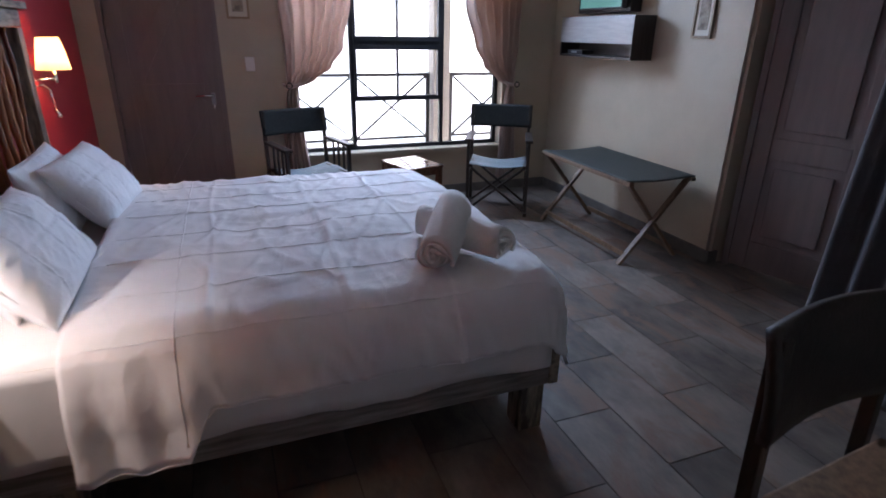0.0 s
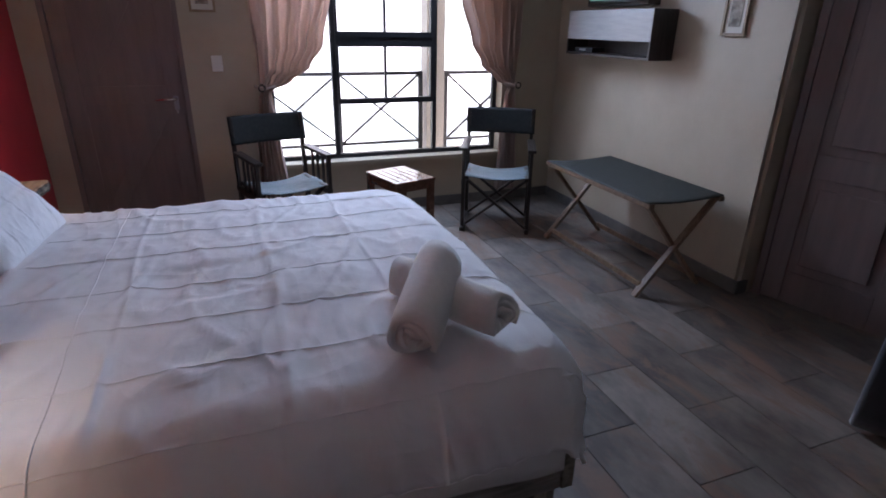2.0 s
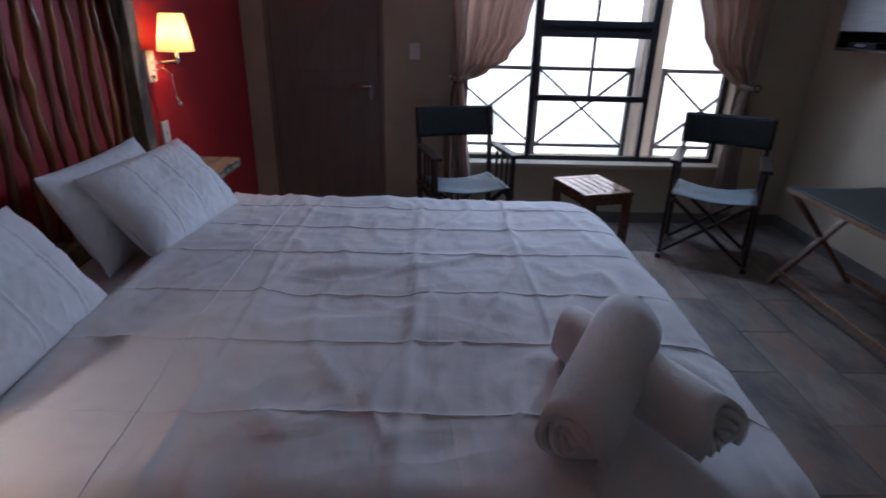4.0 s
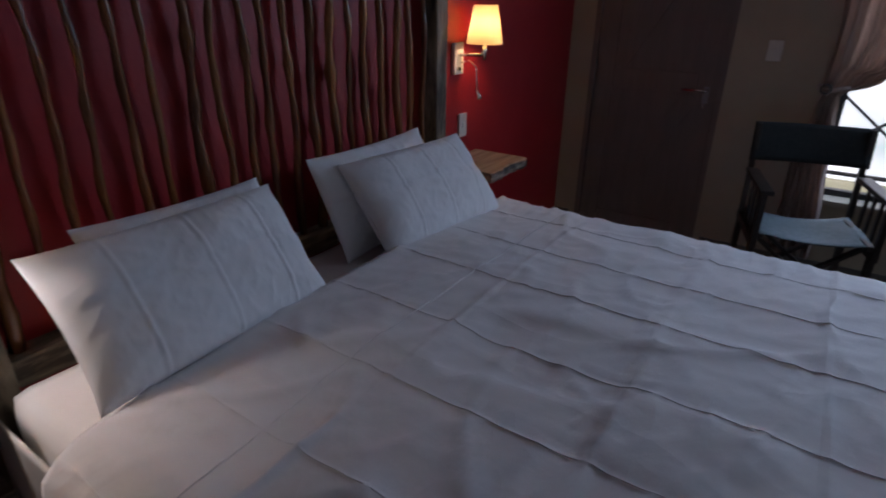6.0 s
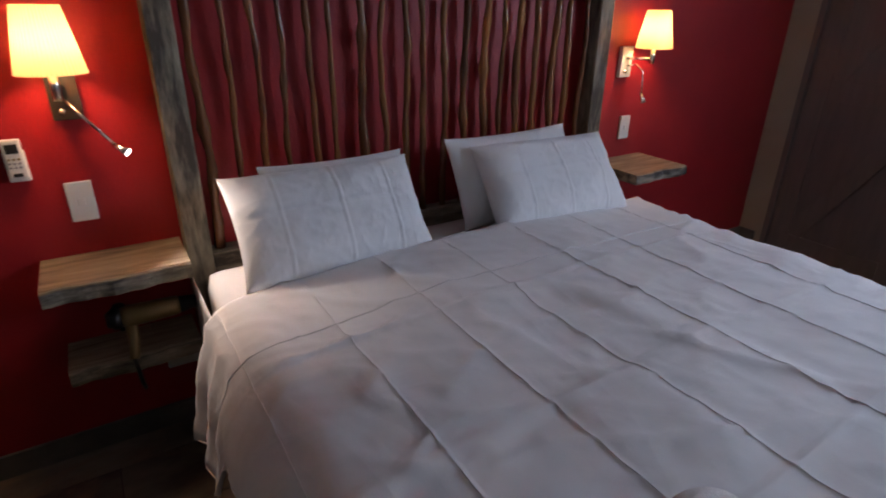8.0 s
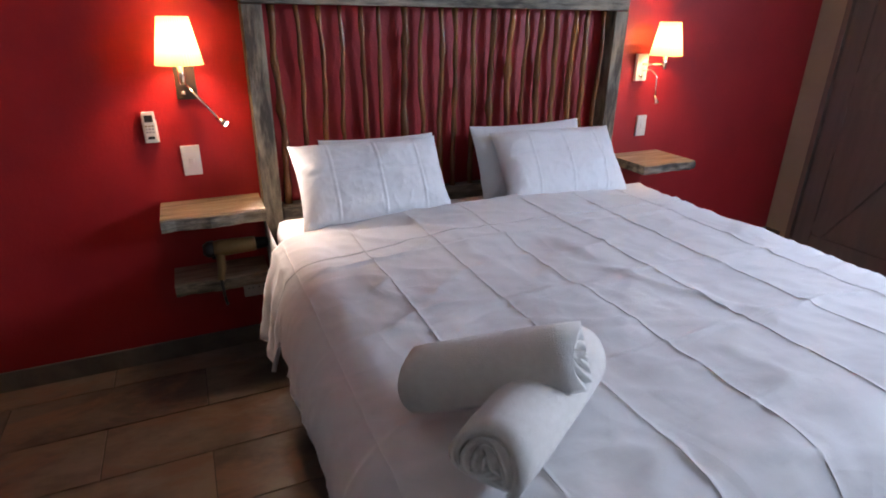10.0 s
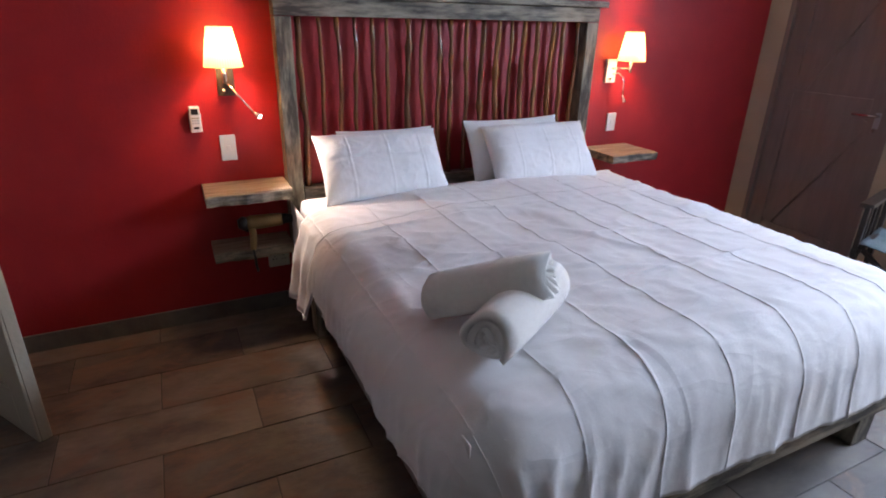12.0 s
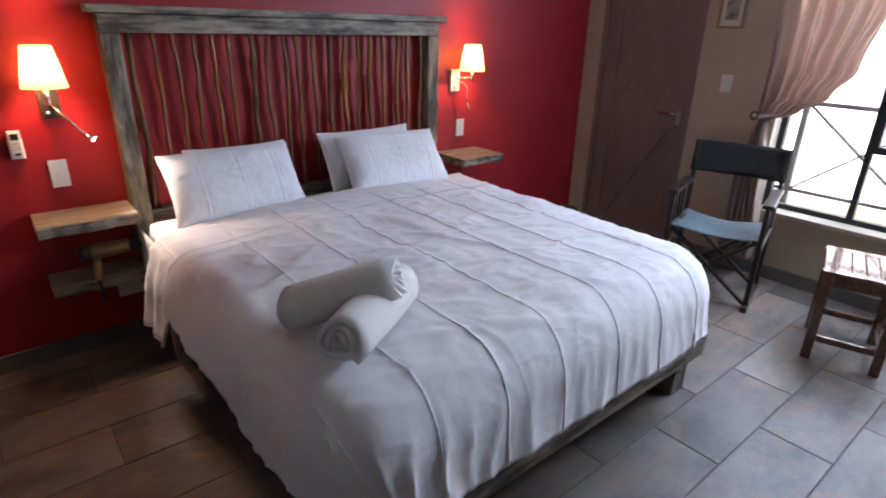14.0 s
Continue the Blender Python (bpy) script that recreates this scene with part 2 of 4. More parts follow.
def beam(a, b, w, d, bevel=0.003, up=(0, 0, 1)):
    """A bar from a to b; w along the sideways axis, d along the other."""
    a, b = Vector(a), Vector(b)
    z = (b - a).normalized()
    ref = Vector(up)
    if abs(z.dot(ref)) > 0.98:
        ref = Vector((0, 1, 0))
    x = ref.cross(z).normalized()
    y = z.cross(x)
    m = Matrix((x, y, z)).transposed().to_4x4()
    m.translation = a
    return box(-w / 2, w / 2, -d / 2, d / 2, 0, (b - a).length, bevel, m)


def tube(points, radii, segs=10, bm=None):
    bm = bm or bmesh.new()
    rings = []
    pts = [Vector(p) for p in points]
    for i, p in enumerate(pts):
        d = (pts[min(i + 1, len(pts) - 1)] - pts[max(i - 1, 0)]).normalized()
        ref = Vector((0, 0, 1)) if abs(d.z) < 0.9 else Vector((1, 0, 0))
        x = ref.cross(d).normalized()
        y = d.cross(x)
        r = radii[i] if isinstance(radii, (list, tuple)) else radii
        rings.append([bm.verts.new(p + r * (math.cos(2 * math.pi * k / segs) * x + math.sin(2 * math.pi * k / segs) * y)) for k in range(segs)])
    for a, b in zip(rings, rings[1:]):
        for k in range(segs):
            bm.faces.new((a[k], a[(k + 1) % segs], b[(k + 1) % segs], b[k]))
    bm.faces.new(rings[0][::-1])
    bm.faces.new(rings[-1])
    return bm


def grid_mesh(nu, nv, f):
    """A sheet with a corner at f(u, v) for u, v from 0 to 1."""
    bm = bmesh.new()
    vs = [[bm.verts.new(f(i / nu, j / nv)) for j in range(nv + 1)] for i in range(nu + 1)]
    for i in range(nu):
        for j in range(nv):
            bm.faces.new((vs[i][j], vs[i + 1][j], vs[i + 1][j + 1], vs[i][j + 1]))
    return bm


def thicken(bm, t):
    """Gives a sheet a second side t below its faces, closed along the rim."""
    bm.normal_update()
    vs, fs = bm.verts[:], bm.faces[:]
    rim = [e for e in bm.edges if e.is_boundary]
    pairs = [(e.verts[0], e.verts[1]) for e in rim]
    under = {v: bm.verts.new(v.co - v.normal * t) for v in vs}
    for f in fs:
        bm.faces.new([under[v] for v in reversed(f.verts)])
    for v0, v1 in pairs:
        bm.faces.new((v0, v1, under[v1], under[v0]))
    bmesh.ops.recalc_face_normals(bm, faces=bm.faces)
    return bm


def thing(name, label, category, m=None, group="", kind=""):
    ob = tagged(new(name), label, category, group, kind)
    if m is not None:
        ob.matrix_basis = m
    return ob


# ---- setting ----
RX, WY, EX, SY, TOP = -0.64, 5.085, 3.235, -0.9, 2.6
WX0, WX1, WZ0, WZ1 = 0.84, 2.72, 0.44, 2.15
DX0, DX1, DTOP = -0.49, 0.295, 2.03


def structure(name, bm, material, label, category):
    return tagged(part(name, bm, material), label, category, kind="structure")


structure("wall_west", box(RX - 0.2, RX, SY - 0.2, WY + 0.22, -0.05, TOP), M_RED, "deep red painted plaster wall behind the bed", "wall")
bm = bmesh.new()
add_box(bm, RX, DX0, WY, WY + 0.22, -0.05, TOP)
add_box(bm, DX0, DX1, WY, WY + 0.22, DTOP, TOP)
add_box(bm, DX1, WX0, WY, WY + 0.22, -0.05, TOP)
add_box(bm, WX0, WX1, WY, WY + 0.22, -0.05, WZ0)
add_box(bm, WX0, WX1, WY, WY + 0.22, WZ1, TOP)
add_box(bm, WX1, EX + 0.5, WY, WY + 0.22, -0.05, TOP)
structure("wall_north", bm, M_CREAM, "cream painted wall with the window and a plank door", "wall")
bm = box(EX, 3.66, 2.885, WY, -0.05, TOP)
bmesh.ops.bevel(bm, geom=[e for e in bm.edges if all(abs(v.co.y - 2.885) < 0.01 and abs(v.co.x - EX) < 0.01 for v in e.verts)], offset=0.025, segments=4, affect="EDGES")
structure("wall_east", bm, M_CREAM, "cream painted wall with rounded corner beside the bathroom door", "wall")
bm = box(3.66, 3.90, SY - 0.2, 2.17, -0.05, TOP)
add_box(bm, 3.66, 3.90, 2.17, 2.87, 2.06, TOP)
structure("wall_east_recess", bm, M_CREAM, "cream painted wall beyond the bathroom door", "wall")
# unseen wall, given the ceiling's off-white so it reflects light onto the bed
structure("wall_south", box(RX, 3.66, SY - 0.2, SY, -0.05, TOP), M_CEIL, "unseen plain wall closing the room, off-white to bounce light", "wall")
structure("wall_bathroom", box(4.3, 4.4, 1.5, 3.4, -0.05, TOP), M_CREAM, "plain wall behind the bathroom door", "wall")
structure("ceiling", box(RX - 0.2, 4.4, SY - 0.2, WY + 0.22, TOP, TOP + 0.1), M_CEIL, "plain off-white ceiling", "ceiling")
floor = structure("floor", box(RX - 0.2, 4.4, SY - 0.2, WY + 0.22, -0.06, -0.004), M_GROUT, "grey and rust slate-look floor tiles in running bond", "floor")

# skirting
bm = box(RX, RX + 0.012, SY, WY, 0, 0.085, 0.002)
add_box(bm, RX + 0.012, DX0 - 0.04, WY - 0.012, WY, 0, 0.085, 0.002)
add_box(bm, DX1 + 0.04, EX, WY - 0.012, WY, 0, 0.085, 0.002)
add_box(bm, EX - 0.012, EX, 2.875, WY - 0.012, 0, 0.085, 0.002)
add_box(bm, EX - 0.012, EX + 0.07, 2.873, 2.885, 0, 0.085, 0.002)
structure("baseboard", bm, M_BASE, "grey-brown tile skirting along the walls", "baseboard")


# ---- window ----
def window():
    w = thing("window_1", "dark steel-framed window with an open view to the porch", "window", kind="structure")
    y0, y1 = 5.19, 5.235
    bm = box(WX0, WX1, y0, y1, WZ0, WZ0 + 0.035)
    add_box(bm, WX0, WX1, y0, y1, WZ1 - 0.035, WZ1)
    for x in (WX0, 1.315, 2.135, WX1 - 0.035):
        add_box(bm, x, x + 0.035, y0, y1, WZ0 + 0.035, WZ1 - 0.035)
    part("window_frame", bm, M_STEEL, w)
    # top and middle casements in the central bay
    for name, za, zb in (("sash", 1.365, WZ1 - 0.04), ("sash", 0.87, 1.335)):
        bm = box(1.352, 2.133, y0 - 0.012, y1 - 0.012, za, za + 0.04)
        add_box(bm, 1.352, 2.133, y0 - 0.012, y1 - 0.012, zb - 0.04, zb)
        add_box(bm, 1.352, 1.372, y0 - 0.012, y1 - 0.012, za + 0.04, zb - 0.04)
        add_box(bm, 2.113, 2.133, y0 - 0.012, y1 - 0.012, za + 0.04, zb - 0.04)
        add_box(bm, 1.733, 1.75, y0, y1 - 0.012, za + 0.04, zb - 0.04)
        part(name, bm, M_STEEL, w)
    part("transom", box(1.352, 2.133, y0, y1, 1.335, 1.365), M_STEEL, w)
    for x0, x1 in ((WX0 + 0.035, 1.315), (1.352, 2.133), (2.17, WX1 - 0.035)):
        g = part("pane", box(x0, x1, 5.214, 5.218, WZ0 + 0.035, WZ1 - 0.035), M_GLASS, w)
        g.visible_shadow = False
    part("window_sill", box(WX0 - 0.02, WX1 + 0.02, WY - 0.02, y0, WZ0 - 0.03, WZ0 + 0.004, 0.006), M_CREAM, w, "cream plastered sill")
    return w


window()


# ---- doors ----
def plank_door():
    d = thing("door_1", "closed taupe-painted plank door with cross braces", "door", kind="structure")
    y = WY + 0.02
    part("leaf", box(DX0 + 0.03, DX1 - 0.03, y + 0.016, y + 0.045, 0.008, DTOP - 0.03), M_DOOR, d)
    bm = box(DX0, DX0 + 0.03, WY - 0.006, y + 0.06, 0, DTOP)
    add_box(bm, DX1 - 0.03, DX1, WY - 0.006, y + 0.06, 0, DTOP)
    add_box(bm, DX0 + 0.03, DX1 - 0.03, WY - 0.006, y + 0.06, DTOP - 0.03, DTOP)
    part("door_frame", bm, M_DOOR, d)
    a, b = DX0 + 0.034, DX1 - 0.034
    for name, x0, x1, z0, z1 in (("stile", a, a + 0.11, 0.01, DTOP - 0.034), ("stile", b - 0.11, b, 0.01, DTOP - 0.034)):
        part(name, box(x0, x1, y, y + 0.016, z0, z1, 0.003), M_DOOR, d)
    for z in (0.01, 0.93, DTOP - 0.15):
        part("rail", box(a + 0.112, b - 0.112, y + 0.001, y + 0.016, z, z + 0.115, 0.003), M_DOOR, d)
    for z0, z1 in ((0.14, 0.92), (1.06, DTOP - 0.16)):
        part("brace", beam((a + 0.13, y + 0.0085, z0), (b - 0.13, y + 0.0085, z1), 0.10, 0.014, 0.003, (0, -1, 0)), M_DOOR, d)
    bm = tube([(b - 0.055, y, 0.955), (b - 0.055, y - 0.045, 0.955), (b - 0.075, y - 0.05, 0.955), (b - 0.18, y - 0.05, 0.955)], 0.009)
    part("door_handle", bm, M_CHROME, d, "chrome lever handle", True)
    part("lock_plate", box(b - 0.072, b - 0.040, y - 0.005, y, 0.88, 0.975, 0.002), M_GREYPLASTIC, d)
    part("key", box(b - 0.058, b - 0.052, y - 0.035, y - 0.005, 0.86, 0.885, 0.001), M_CHROME, d)


plank_door()


def panel_door():
    # leaf from its hinge towards the south, slightly off the wall line
    m = pose(3.365, 2.825, 0, 0, 0, -90 + 17)
    d = thing("door_2", "closed taupe-painted panelled bathroom door", "door", m, kind="structure")
    w = 0.64
    part("leaf", box(0.0, w, 0.0, 0.036, 0.012, 2.03), M_DOOR, d)
    for x0, x1, z0, z1 in ((0.0, 0.105, 0.012, 2.03), (w - 0.105, w, 0.012, 2.03), (0.107, w - 0.107, 0.012, 0.20), (0.107, w - 0.107, 0.74, 0.87), (0.107, w - 0.107, 1.90, 2.03)):
        part("stile" if x1 - x0 < 0.2 else "rail", box(x0, x1, -0.009, 0.0, z0, z1, 0.004), M_DOOR, d)
    for z0, z1 in ((0.25, 0.69), (0.92, 1.85)):
        part("panel", box(0.155, w - 0.155, -0.008, 0.0, z0, z1, 0.007), M_DOOR, d)
    bm = box(-0.045, -0.004, -0.01, 0.06, 0, 2.06)
    add_box(bm, w + 0.004, w + 0.05, -0.02, 0.06, 0, 2.06)
    add_box(bm, -0.045, w + 0.05, -0.02, 0.06, 2.06, 2.10)
    part("door_frame", bm, M_DOOR, d)


panel_door()


def open_door():
    d = thing("door_3", "open pale-painted entrance door leaf with a lever handle", "door", pose(0.050, 0.745, 0, 0, 0, 214), kind="structure")
    w = 0.72
    part("leaf", box(0.0, w, 0.0, 0.036, 0.010, 2.03, 0.003), M_CREAM, d)
    for x0, x1, z0, z1 in ((0.002, 0.11, 0.012, 2.028), (w - 0.11, w - 0.002, 0.012, 2.028), (0.112, w - 0.112, 0.012, 0.20), (0.112, w - 0.112, 0.88, 1.02), (0.112, w - 0.112, 1.90, 2.028)):
        part("stile" if x1 - x0 < 0.2 else "rail", box(x0, x1, 0.036, 0.046, z0, z1, 0.004), M_CREAM, d)
    part("door_handle", tube([(0.06, 0.046, 0.97), (0.06, 0.085, 0.97), (0.075, 0.092, 0.97), (0.18, 0.092, 0.97)], 0.009), M_CHROME, d, "chrome lever handle", True)
    part("lock_plate", box(0.04, 0.08, 0.046, 0.051, 0.86, 1.03, 0.002), M_CHROME, d)


open_door()


# ---- bed ----
BX0, BX1, BY0, BY1 = -0.54, 1.355, 1.775, 3.505


def bed():
    b = thing("bed", "double bed on a weathered grey timber base", "bed")
    part("side_rail", box(BX0, BX1 - 0.042, BY0, BY0 + 0.04, 0.20, 0.36, 0.005), M_GREYWOOD_X, b)
    part("side_rail", box(BX0, BX1 - 0.042, BY1 - 0.04, BY1, 0.20, 0.36, 0.005), M_GREYWOOD_X, b)
    part("foot_rail", box(BX1 - 0.04, BX1, BY0 - 0.005, BY1 + 0.005, 0.20, 0.365, 0.006), M_GREYWOOD, b)
    part("deck", box(BX0 + 0.005, BX1 - 0.045, BY0 + 0.042, BY1 - 0.042, 0.30, 0.33), M_GREYWOOD_X, b)
    for x in (BX0 + 0.2, BX1 - 0.15):
        for y in (BY0 + 0.01, BY1 - 0.11):
            part("leg", box(x, x + 0.10, y, y + 0.10, 0.0, 0.199, 0.006), M_GREYWOOD_Z, b)
    mt = part("mattress", box(BX0 + 0.02, BX1 - 0.05, BY0 + 0.02, BY1 - 0.02, 0.332, 0.625, 0.05), M_SHEET, b, "white sheeted mattress", True)
    bm = grid_mesh(60, 8, lambda u, v: (BX0 + 0.04 + u * (BX1 - BX0 - 0.09), BY0 - 0.012 - 0.006 * v + 0.005 * v * math.sin(u * 40 + 2 * math.sin(u * 11)), 0.615 - 0.315 * v + 0.008 * math.sin(u * 17) * v))
    part("sheet_drape", thicken(bm, 0.003), M_SHEET, b, "white sheet hanging over the side rail", True)
    return b


bed()


def headboard():
    h = thing("headboard", "rustic headboard of varnished branches in a weathered frame", "headboard")
    x0, x1 = RX + 0.004, -0.555
    y0, y1 = 1.765, 3.55
    part("post", box(x0, x1, y0, y0 + 0.075, 0.0, 1.435, 0.006), M_GREYWOOD_Z, h)
    part("post", box(x0, x1, y1 - 0.075, y1, 0.0, 1.435, 0.006), M_GREYWOOD_Z, h)
    part("top_rail", box(x0, x1, y0, y1, 1.437, 1.512, 0.005), M_GREYWOOD, h)
    part("cap", box(x0, x1 + 0.03, y0 - 0.035, y1 + 0.035, 1.514, 1.545, 0.006), M_GREYWOOD, h)
    part("bottom_rail", box(x0, x1 - 0.005, y0 + 0.077, y1 - 0.077, 0.585, 0.655, 0.005), M_GREYWOOD, h)
    rnd = random.Random(5)
    n = 19
    for i in range(n):
        y = y0 + 0.11 + (y1 - y0 - 0.22) * i / (n - 1) + rnd.uniform(-0.012, 0.012)
        r = rnd.uniform(0.010, 0.0165)
        ph, ph2 = rnd.uniform(0, 6), rnd.uniform(0, 6)
        amp = rnd.uniform(0.002, 0.006)
        pts, rad = [], []
        for k in range(19):
            z = 0.656 + (1.436 - 0.656) * k / 18
            pts.append((-0.602 + 0.006 * math.sin(ph2 + k * 0.5), y + amp * math.sin(ph + k * 0.42) + 0.4 * amp * math.sin(ph2 + k * 1.3), z))
            rad.append(r * (1 + 0.18 * math.sin(ph + k * 1.7) + (0.35 if (k + i * 5) % 9 == 0 else 0)) * (1.1 - 0.2 * k / 18))
        part("branch", tube(pts, rad, 8), M_STICK, h, "", True)


headboard()

SEAM_X = 0.085
TUCKS = [1.53, 1.77, 2.005, 2.24, 2.475, 2.75, 3.0, 3.25, 3.49, 3.72]


def lane_positions(a, b, marks, step, fine):
    """Sorted positions from a to b, closer together around the marks."""
    xs = list(np.arange(a, b + 1e-6, step))
    for mk in marks:
        xs += [mk + d * fine for d in (-2, -1, 0, 1, 2)]
    return sorted(x for x in xs if a <= x <= b)


def duvet():
    """A quilt laid over the mattress, hanging down at the foot and along both sides."""
    top, rad = 0.655, 0.16
    xa, xb = -0.20, 1.40
    ya, yb = 1.70, 3.57
    drop_foot, drop_near, drop_far = 0.31, 0.22, 0.25

    def bend(s, edge, sign):
        # arc length beyond the start of the edge roll -> outward run and fall
        q = math.pi / 2 * rad
        if s <= 0:
            return s, 0.0
        if s < q:
            a = s / rad
            return rad * math.sin(a), rad * (1 - math.cos(a))
        return rad + 0.10 * (s - q), rad + (s - q)

    q = math.pi / 2 * rad
    us = lane_positions(xa, xb - rad + q + drop_foot - rad, (0.18, 0.55, 0.93), 0.014, 0.005)
    vs = lane_positions(ya + rad - q - drop_near + rad, yb - rad + q + drop_far - rad, TUCKS, 0.015, 0.0035)
    bm = bmesh.new()
    rows = []
    for u in us:
        row = []
        for v in vs:
            sg = -1.0 if v < 2.635 else 1.0
            cr = 0.05 if v < 2.635 else 0.14
            half = (yb - ya) / 2 - rad
            cu, cv = u - (xb - rad - cr), abs(v - 2.635) - (half - cr)
            if cu > 0 and cv > 0:
                h = math.hypot(cu, cv)
                far, keep = max(0.0, h - cr), min(h, cr)
                run, fall = bend(far, 0, 1)
                if fall > 0.27:
                    fall = 0.27 + (0.62 if sg < 0 else 0.3) * (fall - 0.27)
                    run = min(run, rad + (0.075 if sg < 0 else 0.02))
                x = xb - rad - cr + (keep + run) * cu / h
                y = 2.635 + sg * (half - cr + (keep + run) * cv / h)
                fz, gz = (1.0, 0.0) if cu > cv else (0.0, 1.0)
            else:
                fz, gz = max(0.0, cu - cr), max(0.0, cv - cr)
                run, fall = bend(max(fz, gz), 0, 1)
                x = min(u, xb - rad) + (run if fz > 0 else 0.0)
                y = 2.635 + sg * (min(abs(v - 2.635), half) + (run if gz > 0 else 0.0))
            # the near corner at the head hangs lower
            head = min(1.0, max(0.0, (0.13 + 0.02 * math.sin(v * 21) - u) / 0.07))
            side = min(1.0, fall / 0.16)
            hang = max(0.0, (fall - rad)) / 0.25
            low = noise.fractal(Vector((u * 2.2, v * 2.2, 0.3)), 0.8, 2.0, 3) * 0.008
            wr = noise.fractal(Vector((u * 7 + v * 2, v * 8, 2.3)), 0.8, 2.0, 3) * 0.002
            n1 = noise.noise(Vector((u * 3.1 + v * 1.7, v * 2.3 - u * 4.4, 5.1)))
            n2 = noise.noise(Vector((u * 9.0 - v * 3.0, v * 4.0 + u * 1.5, 9.7)))
            n3 = noise.noise(Vector((u * 5.5 + v * 6.0 + 0.8 * n1, v * 9.5 - u * 7.0, 3.3)))
            wr += 0.008 * (1 - abs(n1)) ** 16 + 0.004 * (1 - abs(n2)) ** 12 + 0.003 * (1 - abs(n3)) ** 12
            dome = 0.05 * (1 - ((v - 2.64) / 0.95) ** 2)
            # old fold lines pressed into the cotton
            crease = 0.0
            for cx, cz in ((0.18, 0.004), (0.60, 0.006), (0.93, 0.004)):
                crease += cz * math.exp(-((u - cx - 0.01 * math.sin(v * 6)) / 0.012) ** 2)
            crease += -0.012 * math.exp(-(((u - 0.43) / 0.19) ** 10 + ((v - 2.49 - 0.2 * (u - 0.43)) / 0.125) ** 10))
            crease += -0.008 * math.exp(-(((u - 0.72) / 0.16) ** 8 + ((v - 2.87) / 0.10) ** 6)) + 0.007 * math.exp(-(((u - 0.74) / 0.15) ** 6 + ((v - 2.36) / 0.11) ** 8))
            tuck = 0.0
            for ty in TUCKS:
                tuck += 0.0016 * math.exp(-((v - ty) / 0.005) ** 2)
            ruck = 0.011 * (1 - abs(math.sin(u * 24 + 3 * math.sin(u * 9) + 5 * v))) ** 1.6 * math.exp(-((v - 3.40) / 0.10) ** 2) * (1 if u < 0.9 else 0.3)
            z = top - fall - 0.20 * head * (1 if v < ya + 0.02 else 0) * min(1.0, fall / 0.3) + (1 - side) * (dome + low + crease) + (wr + tuck) * (1 - 0.6 * side) + ruck * (1 - side)
            out = hang * (0.006 * math.sin(v * 17 + 1.2 * math.sin(v * 5)) + 0.003 * math.sin(v * 41) + 0.022 * (1 - abs(math.sin(v * 29 + 2 * noise.noise(Vector((v * 6, u * 5, 1)))))) ** 2 * math.exp(-((v - 1.85) / 0.26) ** 2) + 0.007 * (1 - abs(math.sin(v * 37 + 9 * u))) ** 3) if fz >= gz else 0.0
            if fz >= gz and fz > 0:
                gather = (1 - abs(math.sin(v * 31 + 2.5 * noise.noise(Vector((v * 5, u * 4, 1.7)))))) ** 2
                out += side ** 2 * gather * (0.015 * math.exp(-((v - 1.86) / 0.24) ** 2) + 0.005)
            x += out + tuck * side
            if gz > fz:
                pleat = noise.noise(Vector((u * 14 + v * 5, v * 3, 7.7)))
                o2 = 0.010 * side * (1 - abs(pleat)) ** 5 + 0.012 * head * side * math.sin(u * 46 + 6 * v) + hang * (0.022 * math.sin(u * 15 + 1.5 * math.sin(u * 4)) + 0.008 * math.sin(u * 37)) + 0.08 * head * hang
                y += -o2 if v < 2.6 else o2
            row.append(bm.verts.new((x, y, z)))
        rows.append(row)
    for a, b in zip(rows, rows[1:]):
        for j in range(len(a) - 1):
            bm.faces.new((a[j], b[j], b[j + 1], a[j + 1]))
    lines = []
    for ty in TUCKS:
        j = min(range(len(vs)), key=lambda k: abs(vs[k] - ty))
        lines.append([row[j].co.copy() for row in rows[4:]])
    k = min(range(len(us)), key=lambda i: abs(us[i] - SEAM_X))
    seam = [v.co.copy() for v in rows[k]]
    thicken(bm, 0.012)
    d = thing("duvet", "white cotton duvet with pintuck lines spread over the bed", "duvet")
    part("cover", bm, M_WHITE, d, "", True)
    for line in lines:
        part("pintuck", tube([p for p in line[::2]], 0.0015, 6), M_WHITE, d, "", True)
    part("seam", tube(seam[2:-2], 0.0025, 6), M_WHITE, d, "stitched seam across the duvet", True)


duvet()


